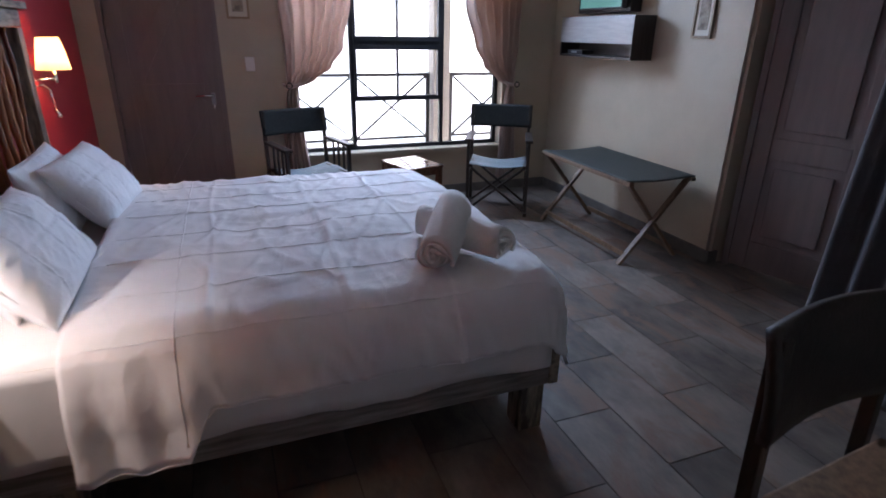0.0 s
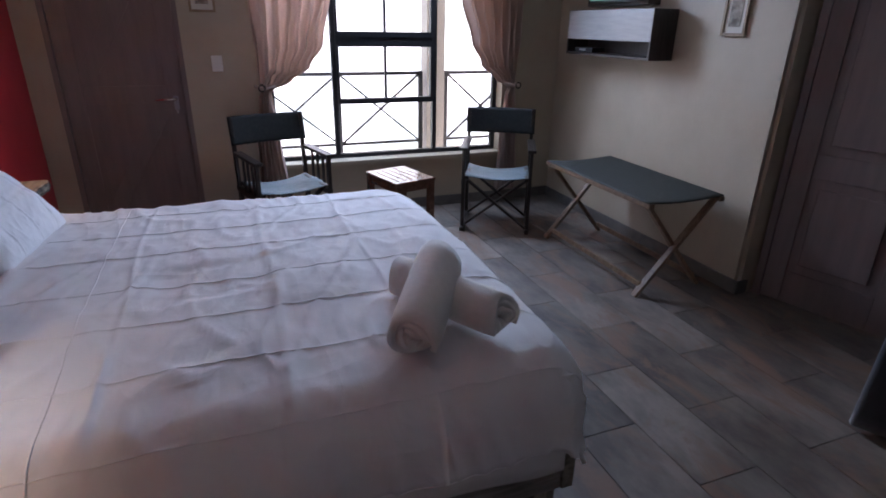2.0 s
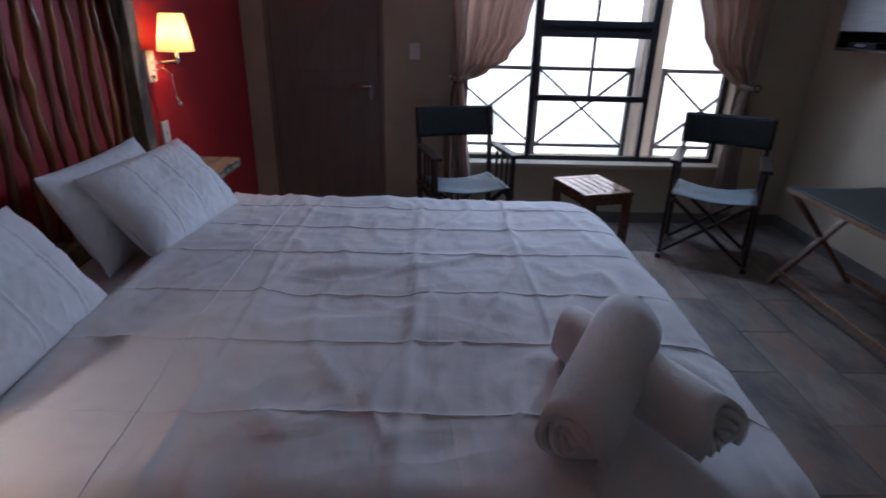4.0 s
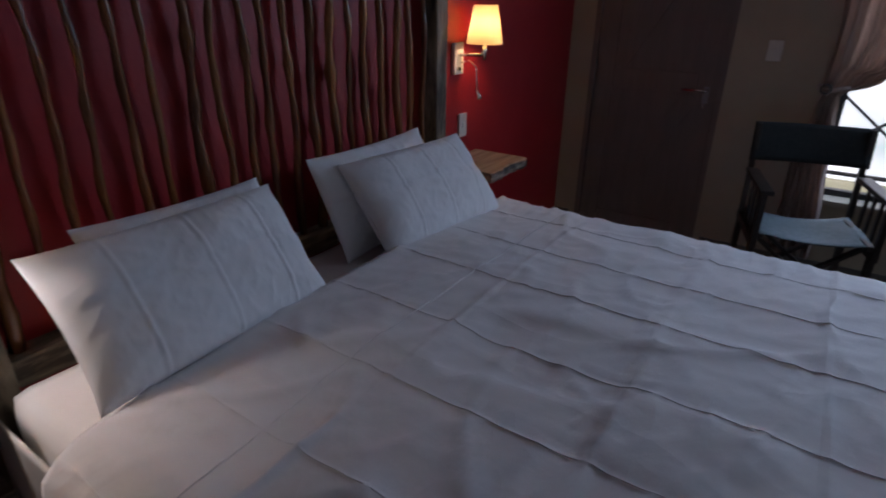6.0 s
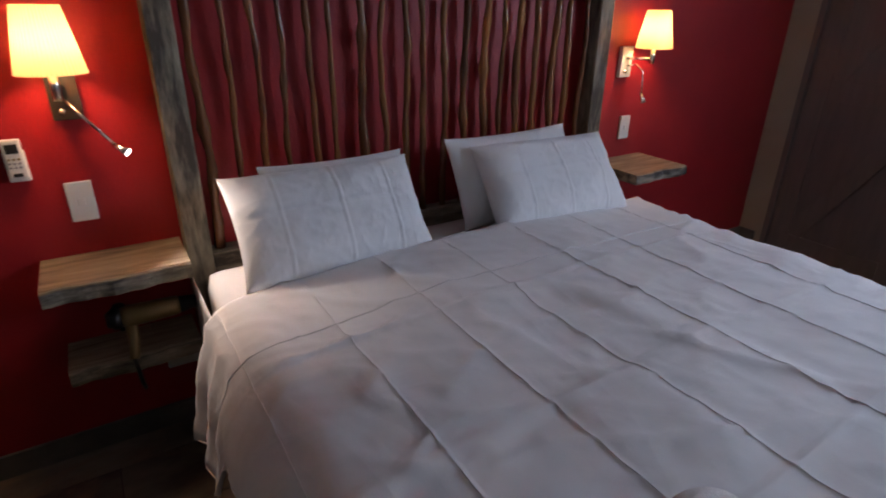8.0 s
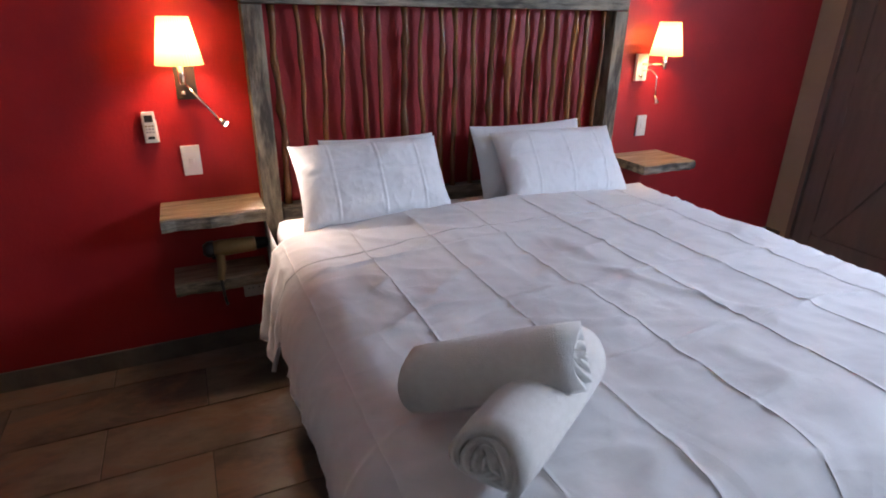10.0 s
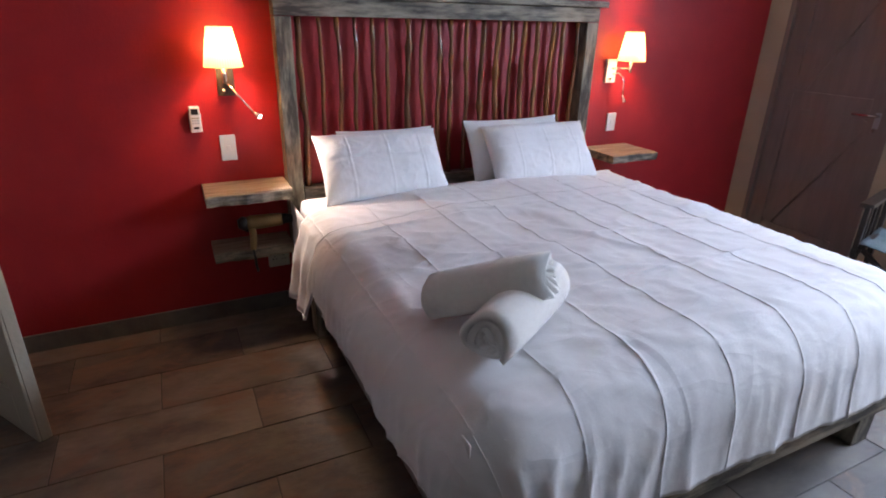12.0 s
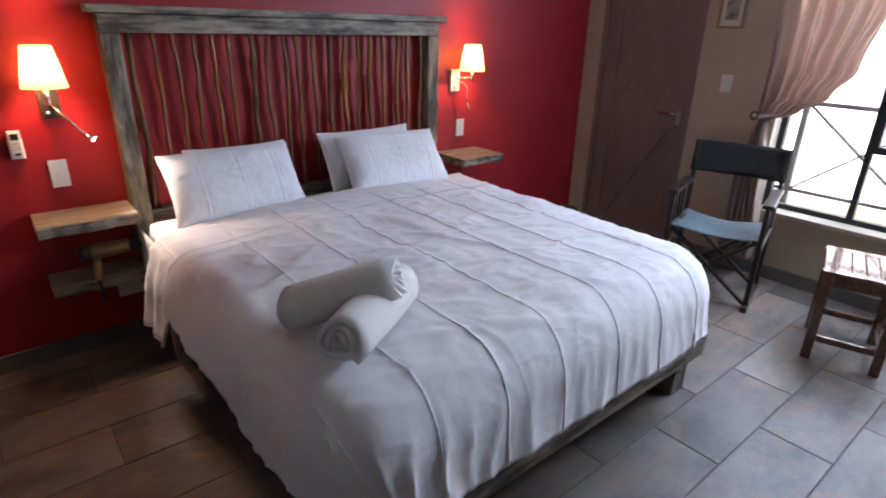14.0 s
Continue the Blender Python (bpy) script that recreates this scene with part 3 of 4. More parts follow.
def pillow(m, w, h, t, label, seed, tucks):
    rnd = random.Random(seed)
    bm = bmesh.new()
    nu, nv = 140, 44
    sides = []
    for s in (1, -1):
        rows = []
        for i in range(nu + 1):
            row = []
            for j in range(nv + 1):
                u, v = i / nu * 2 - 1, j / nv * 2 - 1
                e = max(0.0, (1 - abs(u) ** 3.6)) ** 0.55 * max(0.0, (1 - abs(v) ** 3.0)) ** 0.55
                pinch = 1 - 0.06 * (1 - abs(u) ** 2) * abs(v) ** 6
                pin2 = 1 - 0.05 * (1 - abs(v) ** 2) * abs(u) ** 6
                n = noise.fractal(Vector((u * 1.3 + seed, v * 1.1, s)), 1.0, 2.0, 2)
                n += 0.22 * math.sin(11 * v + 6 * u + seed) * abs(u) ** 4 + 0.25 * (1 - abs(noise.noise(Vector((u * 5 - v * 4 + seed, v * 4, 8.0))))) ** 9 + 0.20 * (1 - abs(noise.noise(Vector((u * 3 + seed, v * 3 + u, 4.0))))) ** 8
                z = s * (t / 2) * e * (1 + 0.16 * n) + 0.006 * n * (1 - e)
                if s > 0:
                    for k in tucks:
                        z += 0.0045 * math.exp(-((u - k) / 0.013) ** 2) - 0.002 * math.exp(-((u - k) / 0.06) ** 2)
                    z -= 0.004 * math.exp(-((v - 0.15) / 0.03) ** 2) * e
                row.append(bm.verts.new((u * w / 2 * pin2, v * h / 2 * pinch, z)))
            rows.append(row)
        for i in range(nu):
            for j in range(nv):
                f = (rows[i][j], rows[i + 1][j], rows[i + 1][j + 1], rows[i][j + 1])
                bm.faces.new(f if s > 0 else f[::-1])
    bmesh.ops.remove_doubles(bm, verts=bm.verts, dist=0.0008)
    p = part("pillow", bm, M_PILLOW, None, "", True)
    p.matrix_basis = m
    tagged(p, label, "pillow", "pillows on the bed")


def pillow_pose(x, y, z, lean, turn):
    # local x along the bed's width, local y up the pillow, local z towards the foot
    base = Matrix(((0, 0, 1, 0), (1, 0, 0, 0), (0, 1, 0, 0), (0, 0, 0, 1)))
    return Matrix.Translation((x, y, z)) @ Matrix.Rotation(radians(turn), 4, "Z") @ Matrix.Rotation(radians(-lean), 4, "Y") @ base


pillow(pillow_pose(-0.315, 2.165, 0.80, 38, 0), 0.61, 0.345, 0.15, "white cotton pillow with stitched tucks leaning on the headboard", 3, (-0.55, 0.05, 0.6))
pillow(pillow_pose(-0.42, 2.245, 0.785, 28, 0), 0.50, 0.34, 0.12, "plain white pillow tucked behind another pillow", 7, ())
pillow(pillow_pose(-0.285, 3.03, 0.80, 40, -4), 0.61, 0.345, 0.15, "white cotton pillow with stitched tucks leaning on the headboard", 11, (-0.5, 0.05, 0.6))
pillow(pillow_pose(-0.42, 2.97, 0.795, 26, 2), 0.60, 0.345, 0.12, "plain white pillow tucked behind another pillow", 15, ())


def rolled_towel(a, b, r, label, seed):
    """A towel rolled up from a to b, its ends showing the spiral."""
    a, b = Vector(a), Vector(b)
    L = (b - a).length
    z = (b - a).normalized()
    x = Vector((0, 0, 1)).cross(z).normalized()
    y = z.cross(x)
    m = Matrix((x, y, z)).transposed().to_4x4()
    m.translation = a
    turns, n = 3.6, 120
    bm = bmesh.new()
    prev = None
    rows = []
    for k in range(n + 1):
        ang = k / n * turns * 2 * math.pi
        rr = r * (0.12 + 0.88 * k / n) * (1 + 0.03 * math.sin(ang * 1.3 + seed))
        row = []
        for j in range(9):
            t = j / 8
            wob = 0.012 * math.sin(k * 0.35 + seed) * (1 if j in (0, 8) else 0)
            bulge = 1 - 0.06 * (2 * t - 1) ** 4
            row.append(bm.verts.new((rr * bulge * math.cos(ang), rr * bulge * 0.94 * math.sin(ang), t * L + wob)))
        rows.append(row)
    for p, q in zip(rows, rows[1:]):
        for j in range(8):
            bm.faces.new((p[j], q[j], q[j + 1], p[j + 1]))
    thicken(bm, r * 0.2)
    t = part("towel", bm, M_TOWEL, None, "", True)
    t.matrix_basis = m
    tagged(t, label, "towel", "rolled towels on the bed")


rolled_towel((1.145, 1.88, 0.748), (0.955, 2.195, 0.758), 0.076, "white terry towel rolled up, lying on the duvet", 1)
rolled_towel((0.885, 1.862, 0.745), (1.055, 2.122, 0.836), 0.075, "white terry towel rolled up, propped across another towel", 2)


# ---- bedside ----
def wall_shelf(x1, y0, y1, z, label, thick=0.05):
    s = thing("wall_shelf", label, "shelf", None, "bedside shelves")
    rnd = random.Random(int(y0 * 100))
    def edge(u):
        return x1 + 0.006 * math.sin(u * 9 + y0 * 7) + 0.003 * math.sin(u * 31)
    def slab(za, zb, inset):
        bm = bmesh.new()
        n = 22
        rings = []
        for k in range(n + 1):
            u = k / n
            y = y0 + (y1 - y0) * u
            xe = edge(u) - inset
            rings.append([bm.verts.new(p) for p in ((RX + 0.002, y, za), (xe - 0.006, y, za), (xe, y, za + (zb - za) * 0.35), (xe - 0.003, y, zb - 0.004), (xe - 0.008, y, zb), (RX + 0.002, y, zb))])
        for a, b in zip(rings, rings[1:]):
            for k in range(6):
                bm.faces.new((a[k], a[(k + 1) % 6], b[(k + 1) % 6], b[k]))
        bm.faces.new(rings[0][::-1])
        bm.faces.new(rings[-1])
        bmesh.ops.recalc_face_normals(bm, faces=bm.faces)
        return bm
    part("plank", slab(z - thick, z - 0.004, 0.0), M_GREYWOOD, s, "pale weathered plank edge")
    part("top_board", slab(z - 0.004, z, 0.004), M_SHELFTOP, s, "brown grained top")
    return s


wall_shelf(-0.405, 1.385, 1.757, 0.705, "weathered plank shelf fixed to the red wall beside the bed")
wall_shelf(-0.45, 1.39, 1.75, 0.42, "lower weathered plank shelf fixed to the red wall")
wall_shelf(-0.345, 3.60, 3.95, 0.715, "weathered plank shelf fixed to the red wall beside the bed", 0.045)


def hair_dryer():
    h = thing("hair_dryer", "gold and black hair dryer lying on the lower shelf", "hair dryer")
    c = Vector((-0.50, 1.60, 0.535))
    part("barrel", tube([c + Vector((0, -0.05, 0)), c + Vector((0, -0.03, 0)), c + Vector((0, 0.10, 0)), c + Vector((0, 0.11, 0))], [0.028, 0.034, 0.03, 0.027], 16), M_GOLD, h, "gold barrel", True)
    part("nozzle", tube([c + Vector((0, 0.11, 0)), c + Vector((0, 0.15, 0.0)), c + Vector((0, 0.17, 0))], [0.026, 0.022, 0.02], 14), M_BLACKPLASTIC, h, "", True)
    part("intake", tube([c + Vector((0, -0.09, 0)), c + Vector((0, -0.07, 0)), c + Vector((0, -0.05, 0))], [0.02, 0.034, 0.03], 14), M_BLACKPLASTIC, h, "", True)
    part("grip", tube([c + Vector((0.01, -0.03, -0.02)), c + Vector((0.03, -0.03, -0.07)), c + Vector((0.06, -0.04, -0.115))], [0.017, 0.017, 0.014], 12), M_GOLD, h, "", True)
    part("holder", tube([(RX, 1.545, 0.50), (-0.58, 1.545, 0.50), (-0.50, 1.55, 0.50)], [0.02, 0.016, 0.012], 10), M_BLACKPLASTIC, h, "", True)
    part("cord", tube([(-0.44, 1.56, 0.43), (-0.43, 1.562, 0.40), (-0.432, 1.565, 0.34), (-0.44, 1.57, 0.31)], 0.006, 8), M_BLACKPLASTIC, h, "", True)


hair_dryer()


def wall_plate(name, label, category, y, z, w, h, sockets=False):
    s = thing(name, label, category)
    part("plate", box(RX + 0.001, RX + 0.012, y - w / 2, y + w / 2, z - h / 2, z + h / 2, 0.004), M_PLASTIC, s)
    if sockets:
        for dy in (-0.022, 0.022):
            for k in range(3):
                part("hole", tube([(RX + 0.0115, y + dy + (k - 1) * 0.009, z + (0.01 if k == 1 else -0.008)), (RX + 0.0135, y + dy + (k - 1) * 0.009, z + (0.01 if k == 1 else -0.008))], 0.003, 8), M_BLACKPLASTIC, s)
    else:
        part("rocker", box(RX + 0.012, RX + 0.016, y - 0.009, y + 0.009, z - 0.011, z + 0.011, 0.002), M_PLASTIC, s)
    return s


wall_plate("light_switch", "white light switch on the red wall", "switch", 1.523, 0.866, 0.068, 0.118)
wall_plate("light_switch", "white light switch on the red wall", "switch", 3.805, 0.86, 0.066, 0.112)
wall_plate("wall_socket", "white double socket on the red wall below the shelf", "socket", 1.70, 0.285, 0.105, 0.10, True)
wall_plate("wall_socket", "white socket low on the red wall", "socket", 3.98, 0.33, 0.10, 0.10, True)

s = thing("light_switch", "white light switch on the cream wall beside the door", "switch")
part("plate", box(0.468, 0.538, WY - 0.012, WY - 0.001, 1.135, 1.24, 0.004), M_PLASTIC, s)
part("rocker", box(0.494, 0.512, WY - 0.016, WY - 0.012, 1.177, 1.199, 0.002), M_PLASTIC, s)


def remote():
    r = thing("remote_control", "white air-conditioner remote in a wall holder", "remote")
    part("holder", box(RX + 0.001, RX + 0.014, 1.374, 1.424, 0.945, 1.03, 0.004), M_PLASTIC, r)
    part("body", box(RX + 0.008, RX + 0.028, 1.377, 1.421, 0.955, 1.062, 0.006), M_PLASTIC, r)
    part("screen", box(RX + 0.028, RX + 0.0295, 1.385, 1.413, 1.025, 1.05, 0.001), M_BLACKPLASTIC, r)
    for k in range(3):
        for j in range(3):
            part("button", box(RX + 0.028, RX + 0.030, 1.384 + j * 0.011, 1.391 + j * 0.011, 0.985 + k * 0.011, 0.991 + k * 0.011, 0.001), M_GOLD if k == 2 else M_GREYPLASTIC, r)
    part("badge", box(RX + 0.028, RX + 0.0295, 1.388, 1.41, 0.962, 0.972, 0.0005), M_BLACKPLASTIC, r)


remote()


def sconce(y, plate_mat, plate_y, flip, lit_spot):
    s = thing("wall_lamp", "chrome wall lamp with lit pleated shade and " + ("glowing reading spot" if lit_spot else "unlit reading arm"), "lamp", None, "bedside wall lamps")
    cx = -0.525
    part("back_plate", box(RX + 0.001, RX + 0.02, plate_y - 0.036, plate_y + 0.036, 1.10, 1.235, 0.003), plate_mat, s)
    part("stem", tube([(RX + 0.02, plate_y, 1.185), (cx, y, 1.185), (cx, y, 1.20), (cx, y, 1.25)], 0.007, 10), M_CHROME, s, "", True)
    part("socket", tube([(cx, y, 1.165), (cx, y, 1.235)], 0.011, 12), M_CHROME, s, "", True)
    bm = bmesh.new()
    n = 96
    rings = []
    for z, r in ((1.232, 0.079), (1.30, 0.067), (1.39, 0.05)):
        rings.append([bm.verts.new((cx + (r + (0.0016 if k % 2 else 0)) * math.cos(2 * math.pi * k / n), y + (r + (0.0016 if k % 2 else 0)) * math.sin(2 * math.pi * k / n), z)) for k in range(n)])
    for a, b in zip(rings, rings[1:]):
        for k in range(n):
            bm.faces.new((a[k], a[(k + 1) % n], b[(k + 1) % n], b[k]))
    part("shade", bm, M_SHADE, s, "pleated cream fabric shade")
    if flip:
        pts = [(RX + 0.02, plate_y + 0.01, 1.15), (-0.58, plate_y + 0.02, 1.16), (-0.56, plate_y + 0.05, 1.13), (-0.555, plate_y + 0.055, 1.02)]
    else:
        pts = [(RX + 0.02, plate_y, 1.15), (-0.57, plate_y + 0.005, 1.155), (-0.55, plate_y + 0.03, 1.12), (-0.53, plate_y + 0.095, 1.035)]
    part("reading_arm", tube(pts, 0.0045, 8), M_CHROME, s, "", True)
    e = Vector(pts[-1])
    d = Vector((0.01, 0.01, -0.03)) if flip else Vector((0.014, 0.022, -0.016))
    part("reading_head", tube([e - d * 0.4, e + d * 0.5, e + d], [0.007, 0.011, 0.013], 12), M_CHROME, s, "", True)
    if lit_spot:
        part("led", tube([e + d * 0.99, e + d * 1.06], 0.0105, 12), M_LED, s)
    part("knob", tube([(RX + 0.02, plate_y - 0.012, 1.125), (RX + 0.032, plate_y - 0.012, 1.125)], 0.008, 12), M_CHROME, s, "", True)
    bl = bpy.data.lights.new("bulb", "POINT")
    bl.energy, bl.color, bl.shadow_soft_size = BULB, (1.0, 0.66, 0.34), 0.025
    new("bulb", bl).location = (cx, y, 1.31)
    if lit_spot:
        sl = bpy.data.lights.new("reading_beam", "SPOT")
        sl.energy, sl.color, sl.spot_size, sl.spot_blend, sl.shadow_soft_size = SPOT, (1.0, 0.95, 0.86), radians(75), 0.6, 0.012
        new("reading_beam", sl).matrix_world = look(e + d * 1.3, Vector((-0.3, 1.88, 0.69)))


BULB, SPOT = 4.2, 5.2
sconce(1.535, M_BLACKWOOD, 1.545, False, True)
sconce(3.80, M_PLASTIC, 3.745, True, False)


# ---- window side furniture ----
def folding_chair(m, label):
    c = thing("folding_chair", label, "chair", m, "folding canvas armchairs")
    w, dpt, sh, ah, bh = 0.52, 0.46, 0.43, 0.62, 0.86
    # local: x across, -y to the front
    for s in (-1, 1):
        x = s * (w / 2 - 0.014)
        part("back_post", beam((x, dpt / 2 - 0.03, sh - 0.06), (x, dpt / 2 + 0.015, bh), 0.024, 0.034), M_BLACKWOOD, c)
        part("armrest", box(x - 0.03, x + 0.03, -dpt / 2 - 0.03, dpt / 2 - 0.055, ah, ah + 0.022, 0.006), M_BLACKWOOD, c)
        part("front_post", beam((x, -dpt / 2 + 0.02, sh - 0.07), (x, -dpt / 2 + 0.02, ah), 0.024, 0.034), M_BLACKWOOD, c)
        for k in range(3):
            yy = -dpt / 2 + 0.11 + k * 0.09
            part("arm_slat", box(x - 0.006, x + 0.006, yy - 0.01, yy + 0.01, sh - 0.03, ah - 0.001), M_BLACKWOOD, c)
        part("side_rail", box(x - 0.014, x + 0.014, -dpt / 2, dpt / 2, sh - 0.075, sh - 0.035, 0.003), M_BLACKWOOD, c)
        part("lower_leg", box(x - 0.013, x + 0.013, dpt / 2 - 0.06, dpt / 2 - 0.02, 0.03, sh - 0.077), M_BLACKWOOD, c)
        part("lower_leg", box(x - 0.013, x + 0.013, -dpt / 2 + 0.02, -dpt / 2 + 0.06, 0.03, sh - 0.077), M_BLACKWOOD, c)
        part("foot_rail", box(x - 0.016, x + 0.016, -dpt / 2 - 0.02, dpt / 2 + 0.02, 0.0, 0.03, 0.004), M_BLACKWOOD, c)
        part("seat_rail", box(x * 0.9 - 0.015, x * 0.9 + 0.015, -dpt / 2 + 0.01, dpt / 2 - 0.04, sh - 0.03, sh - 0.004, 0.004), M_BLACKWOOD, c)
    for y, o in ((-dpt / 2 + 0.075, 0.008), (dpt / 2 - 0.075, -0.008)):
        part("cross_leg", beam((-w / 2 + 0.03, y + o, 0.03), (w / 2 - 0.04, y + o, sh - 0.04), 0.018, 0.034, 0.003, (0, 1, 0)), M_BLACKWOOD, c)
        part("cross_leg", beam((w / 2 - 0.03, y - o - 0.02, 0.03), (-w / 2 + 0.04, y - o - 0.02, sh - 0.04), 0.018, 0.034, 0.003, (0, 1, 0)), M_BLACKWOOD, c)
    bm = grid_mesh(18, 10, lambda u, v: ((u - 0.5) * (w - 0.05), -dpt / 2 + 0.02 + v * (dpt - 0.08), sh - 0.028 * math.sin(math.pi * u) + 0.004 * math.sin(v * 9 + u * 4)))
    part("seat", thicken(bm, 0.006), M_SEAT, c, "dark canvas seat, blue window glare put into its colour", True)
    bm = grid_mesh(18, 8, lambda u, v: ((u - 0.5) * (w + 0.012), dpt / 2 - 0.018 + 0.035 * v + (0.028 * math.sin(math.pi * u) - 0.01), bh - 0.185 + 0.19 * v))
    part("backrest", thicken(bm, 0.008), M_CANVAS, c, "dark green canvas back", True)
    return c


chair = folding_chair(pose(0.84, 4.63, 0, 0, 0, 15), "dark folding director chair with green canvas back and seat coloured by window glare")
copy_thing(chair, pose(2.43, 4.51, 0, 0, 0, -28))


def dining_chair(m):
    c = thing("dining_chair", "dark armless chair with a padded brown back and wooden seat", "chair", m)
    w, dpt, sh, bh = 0.50, 0.44, 0.45, 0.86
    for s in (-1, 1):
        x = s * (w / 2 - 0.02)
        part("back_leg", beam((x, dpt / 2 - 0.005, 0.0), (x, dpt / 2 + 0.02, bh - 0.02), 0.034, 0.038, 0.005), M_BLACKWOOD, c)
        part("front_leg", beam((x, -dpt / 2 + 0.03, 0.0), (x, -dpt / 2 + 0.03, sh - 0.03), 0.036, 0.036, 0.005), M_BLACKWOOD, c)
        part("side_rail", box(x - 0.011, x + 0.011, -dpt / 2 + 0.05, dpt / 2 - 0.03, sh - 0.085, sh - 0.03, 0.003), M_BLACKWOOD, c)
        part("stretcher", box(x - 0.009, x + 0.009, -dpt / 2 + 0.05, dpt / 2 - 0.03, 0.15, 0.18, 0.003), M_BLACKWOOD, c)
    part("seat", box(-w / 2 + 0.005, w / 2 - 0.005, -dpt / 2, dpt / 2 - 0.03, sh - 0.028, sh, 0.01), M_BENCHWOOD, c, "reddish brown wooden seat", True)
    bm = grid_mesh(18, 10, lambda u, v: ((u - 0.5) * (w + 0.02), dpt / 2 - 0.025 + 0.04 * v + 0.03 * math.sin(math.pi * u) - 0.012 * math.sin(math.pi * v), bh - 0.275 + 0.28 * v + 0.008 * math.sin(math.pi * u)))
    part("backrest", thicken(bm, 0.028), M_PADDING, c, "dark brown padded back", True)


dining_chair(pose(1.605, 0.75, 0, 0, 0, 5))


def slatted_table():
    # stands a little askew to the window
    t = thing("coffee_table", "low reddish slatted wooden side table between the chairs", "table", pose(1.627, 4.449, 0, 0, 0, 16))
    x0, x1, y0, y1, h = -0.165, 0.165, -0.205, 0.205, 0.469
    part("top_frame", box(x0, x1, y0, y0 + 0.045, h - 0.02, h, 0.003), M_REDWOOD, t)
    part("top_frame", box(x0, x1, y1 - 0.045, y1, h - 0.02, h, 0.003), M_REDWOOD, t)
    n = 6
    for i in range(n):
        a = x0 + (x1 - x0) * i / n
        part("slat", box(a + 0.003, a + (x1 - x0) / n - 0.003, y0 + 0.047, y1 - 0.047, h - 0.018, h - 0.001, 0.003), M_REDWOOD, t)
    for x in (x0 + 0.005, x1 - 0.047):
        for y in (y0 + 0.005, y1 - 0.047):
            part("leg", box(x, x + 0.042, y, y + 0.042, 0, h - 0.02, 0.003), M_REDWOOD, t)
    for y in (y0 + 0.012, y1 - 0.037):
        part("apron", box(x0 + 0.049, x1 - 0.049, y, y + 0.022, h - 0.075, h - 0.02, 0.003), M_REDWOOD, t)
        part("stretcher", box(x0 + 0.049, x1 - 0.049, y, y + 0.022, 0.10, 0.13, 0.003), M_REDWOOD, t)
    for x in (x0 + 0.012, x1 - 0.037):
        part("apron", box(x, x + 0.022, y0 + 0.049, y1 - 0.049, h - 0.075, h - 0.02, 0.003), M_REDWOOD, t)
        part("stretcher", box(x, x + 0.022, y0 + 0.049, y1 - 0.049, 0.10, 0.13, 0.003), M_REDWOOD, t)


slatted_table()


def luggage_bench():
    b = thing("luggage_bench", "folding luggage bench with dark green canvas on crossed wooden legs", "bench")
    x0, x1, y0, y1, h = 2.62, 3.14, 3.02, 4.11, 0.580
    for y in (y0 + 0.04, y1 - 0.04):
        part("cross_leg", beam((x0 + 0.015, y, 0.0), (x1 - 0.02, y, h - 0.015), 0.022, 0.04, 0.004, (0, 1, 0)), M_BENCHWOOD, b)
        part("cross_leg", beam((x1 - 0.015, y + 0.024, 0.0), (x0 + 0.02, y + 0.024, h - 0.015), 0.022, 0.04, 0.004, (0, 1, 0)), M_BENCHWOOD, b)
    for x in (x0 + 0.01, x1 - 0.01):
        part("top_rail", beam((x, y0, h - 0.02), (x, y1, h - 0.02), 0.035, 0.028, 0.005), M_BENCHWOOD, b)
    for x in (x0 + 0.06, x1 - 0.06):
        part("stretcher", beam((x, y0 + 0.05, 0.065), (x, y1 - 0.05, 0.065), 0.018, 0.034, 0.004), M_BENCHWOOD, b)
    bm = grid_mesh(16, 24, lambda u, v: (x0 - 0.008 + u * (x1 - x0 + 0.016), y0 + 0.01 + v * (y1 - y0 - 0.02), h + 0.002 - 0.022 * math.sin(math.pi * u) * (0.6 + 0.4 * math.sin(math.pi * v))))
    part("canvas_top", thicken(bm, 0.006), M_BENCHCLOTH, b, "dark green canvas sling", True)


luggage_bench()


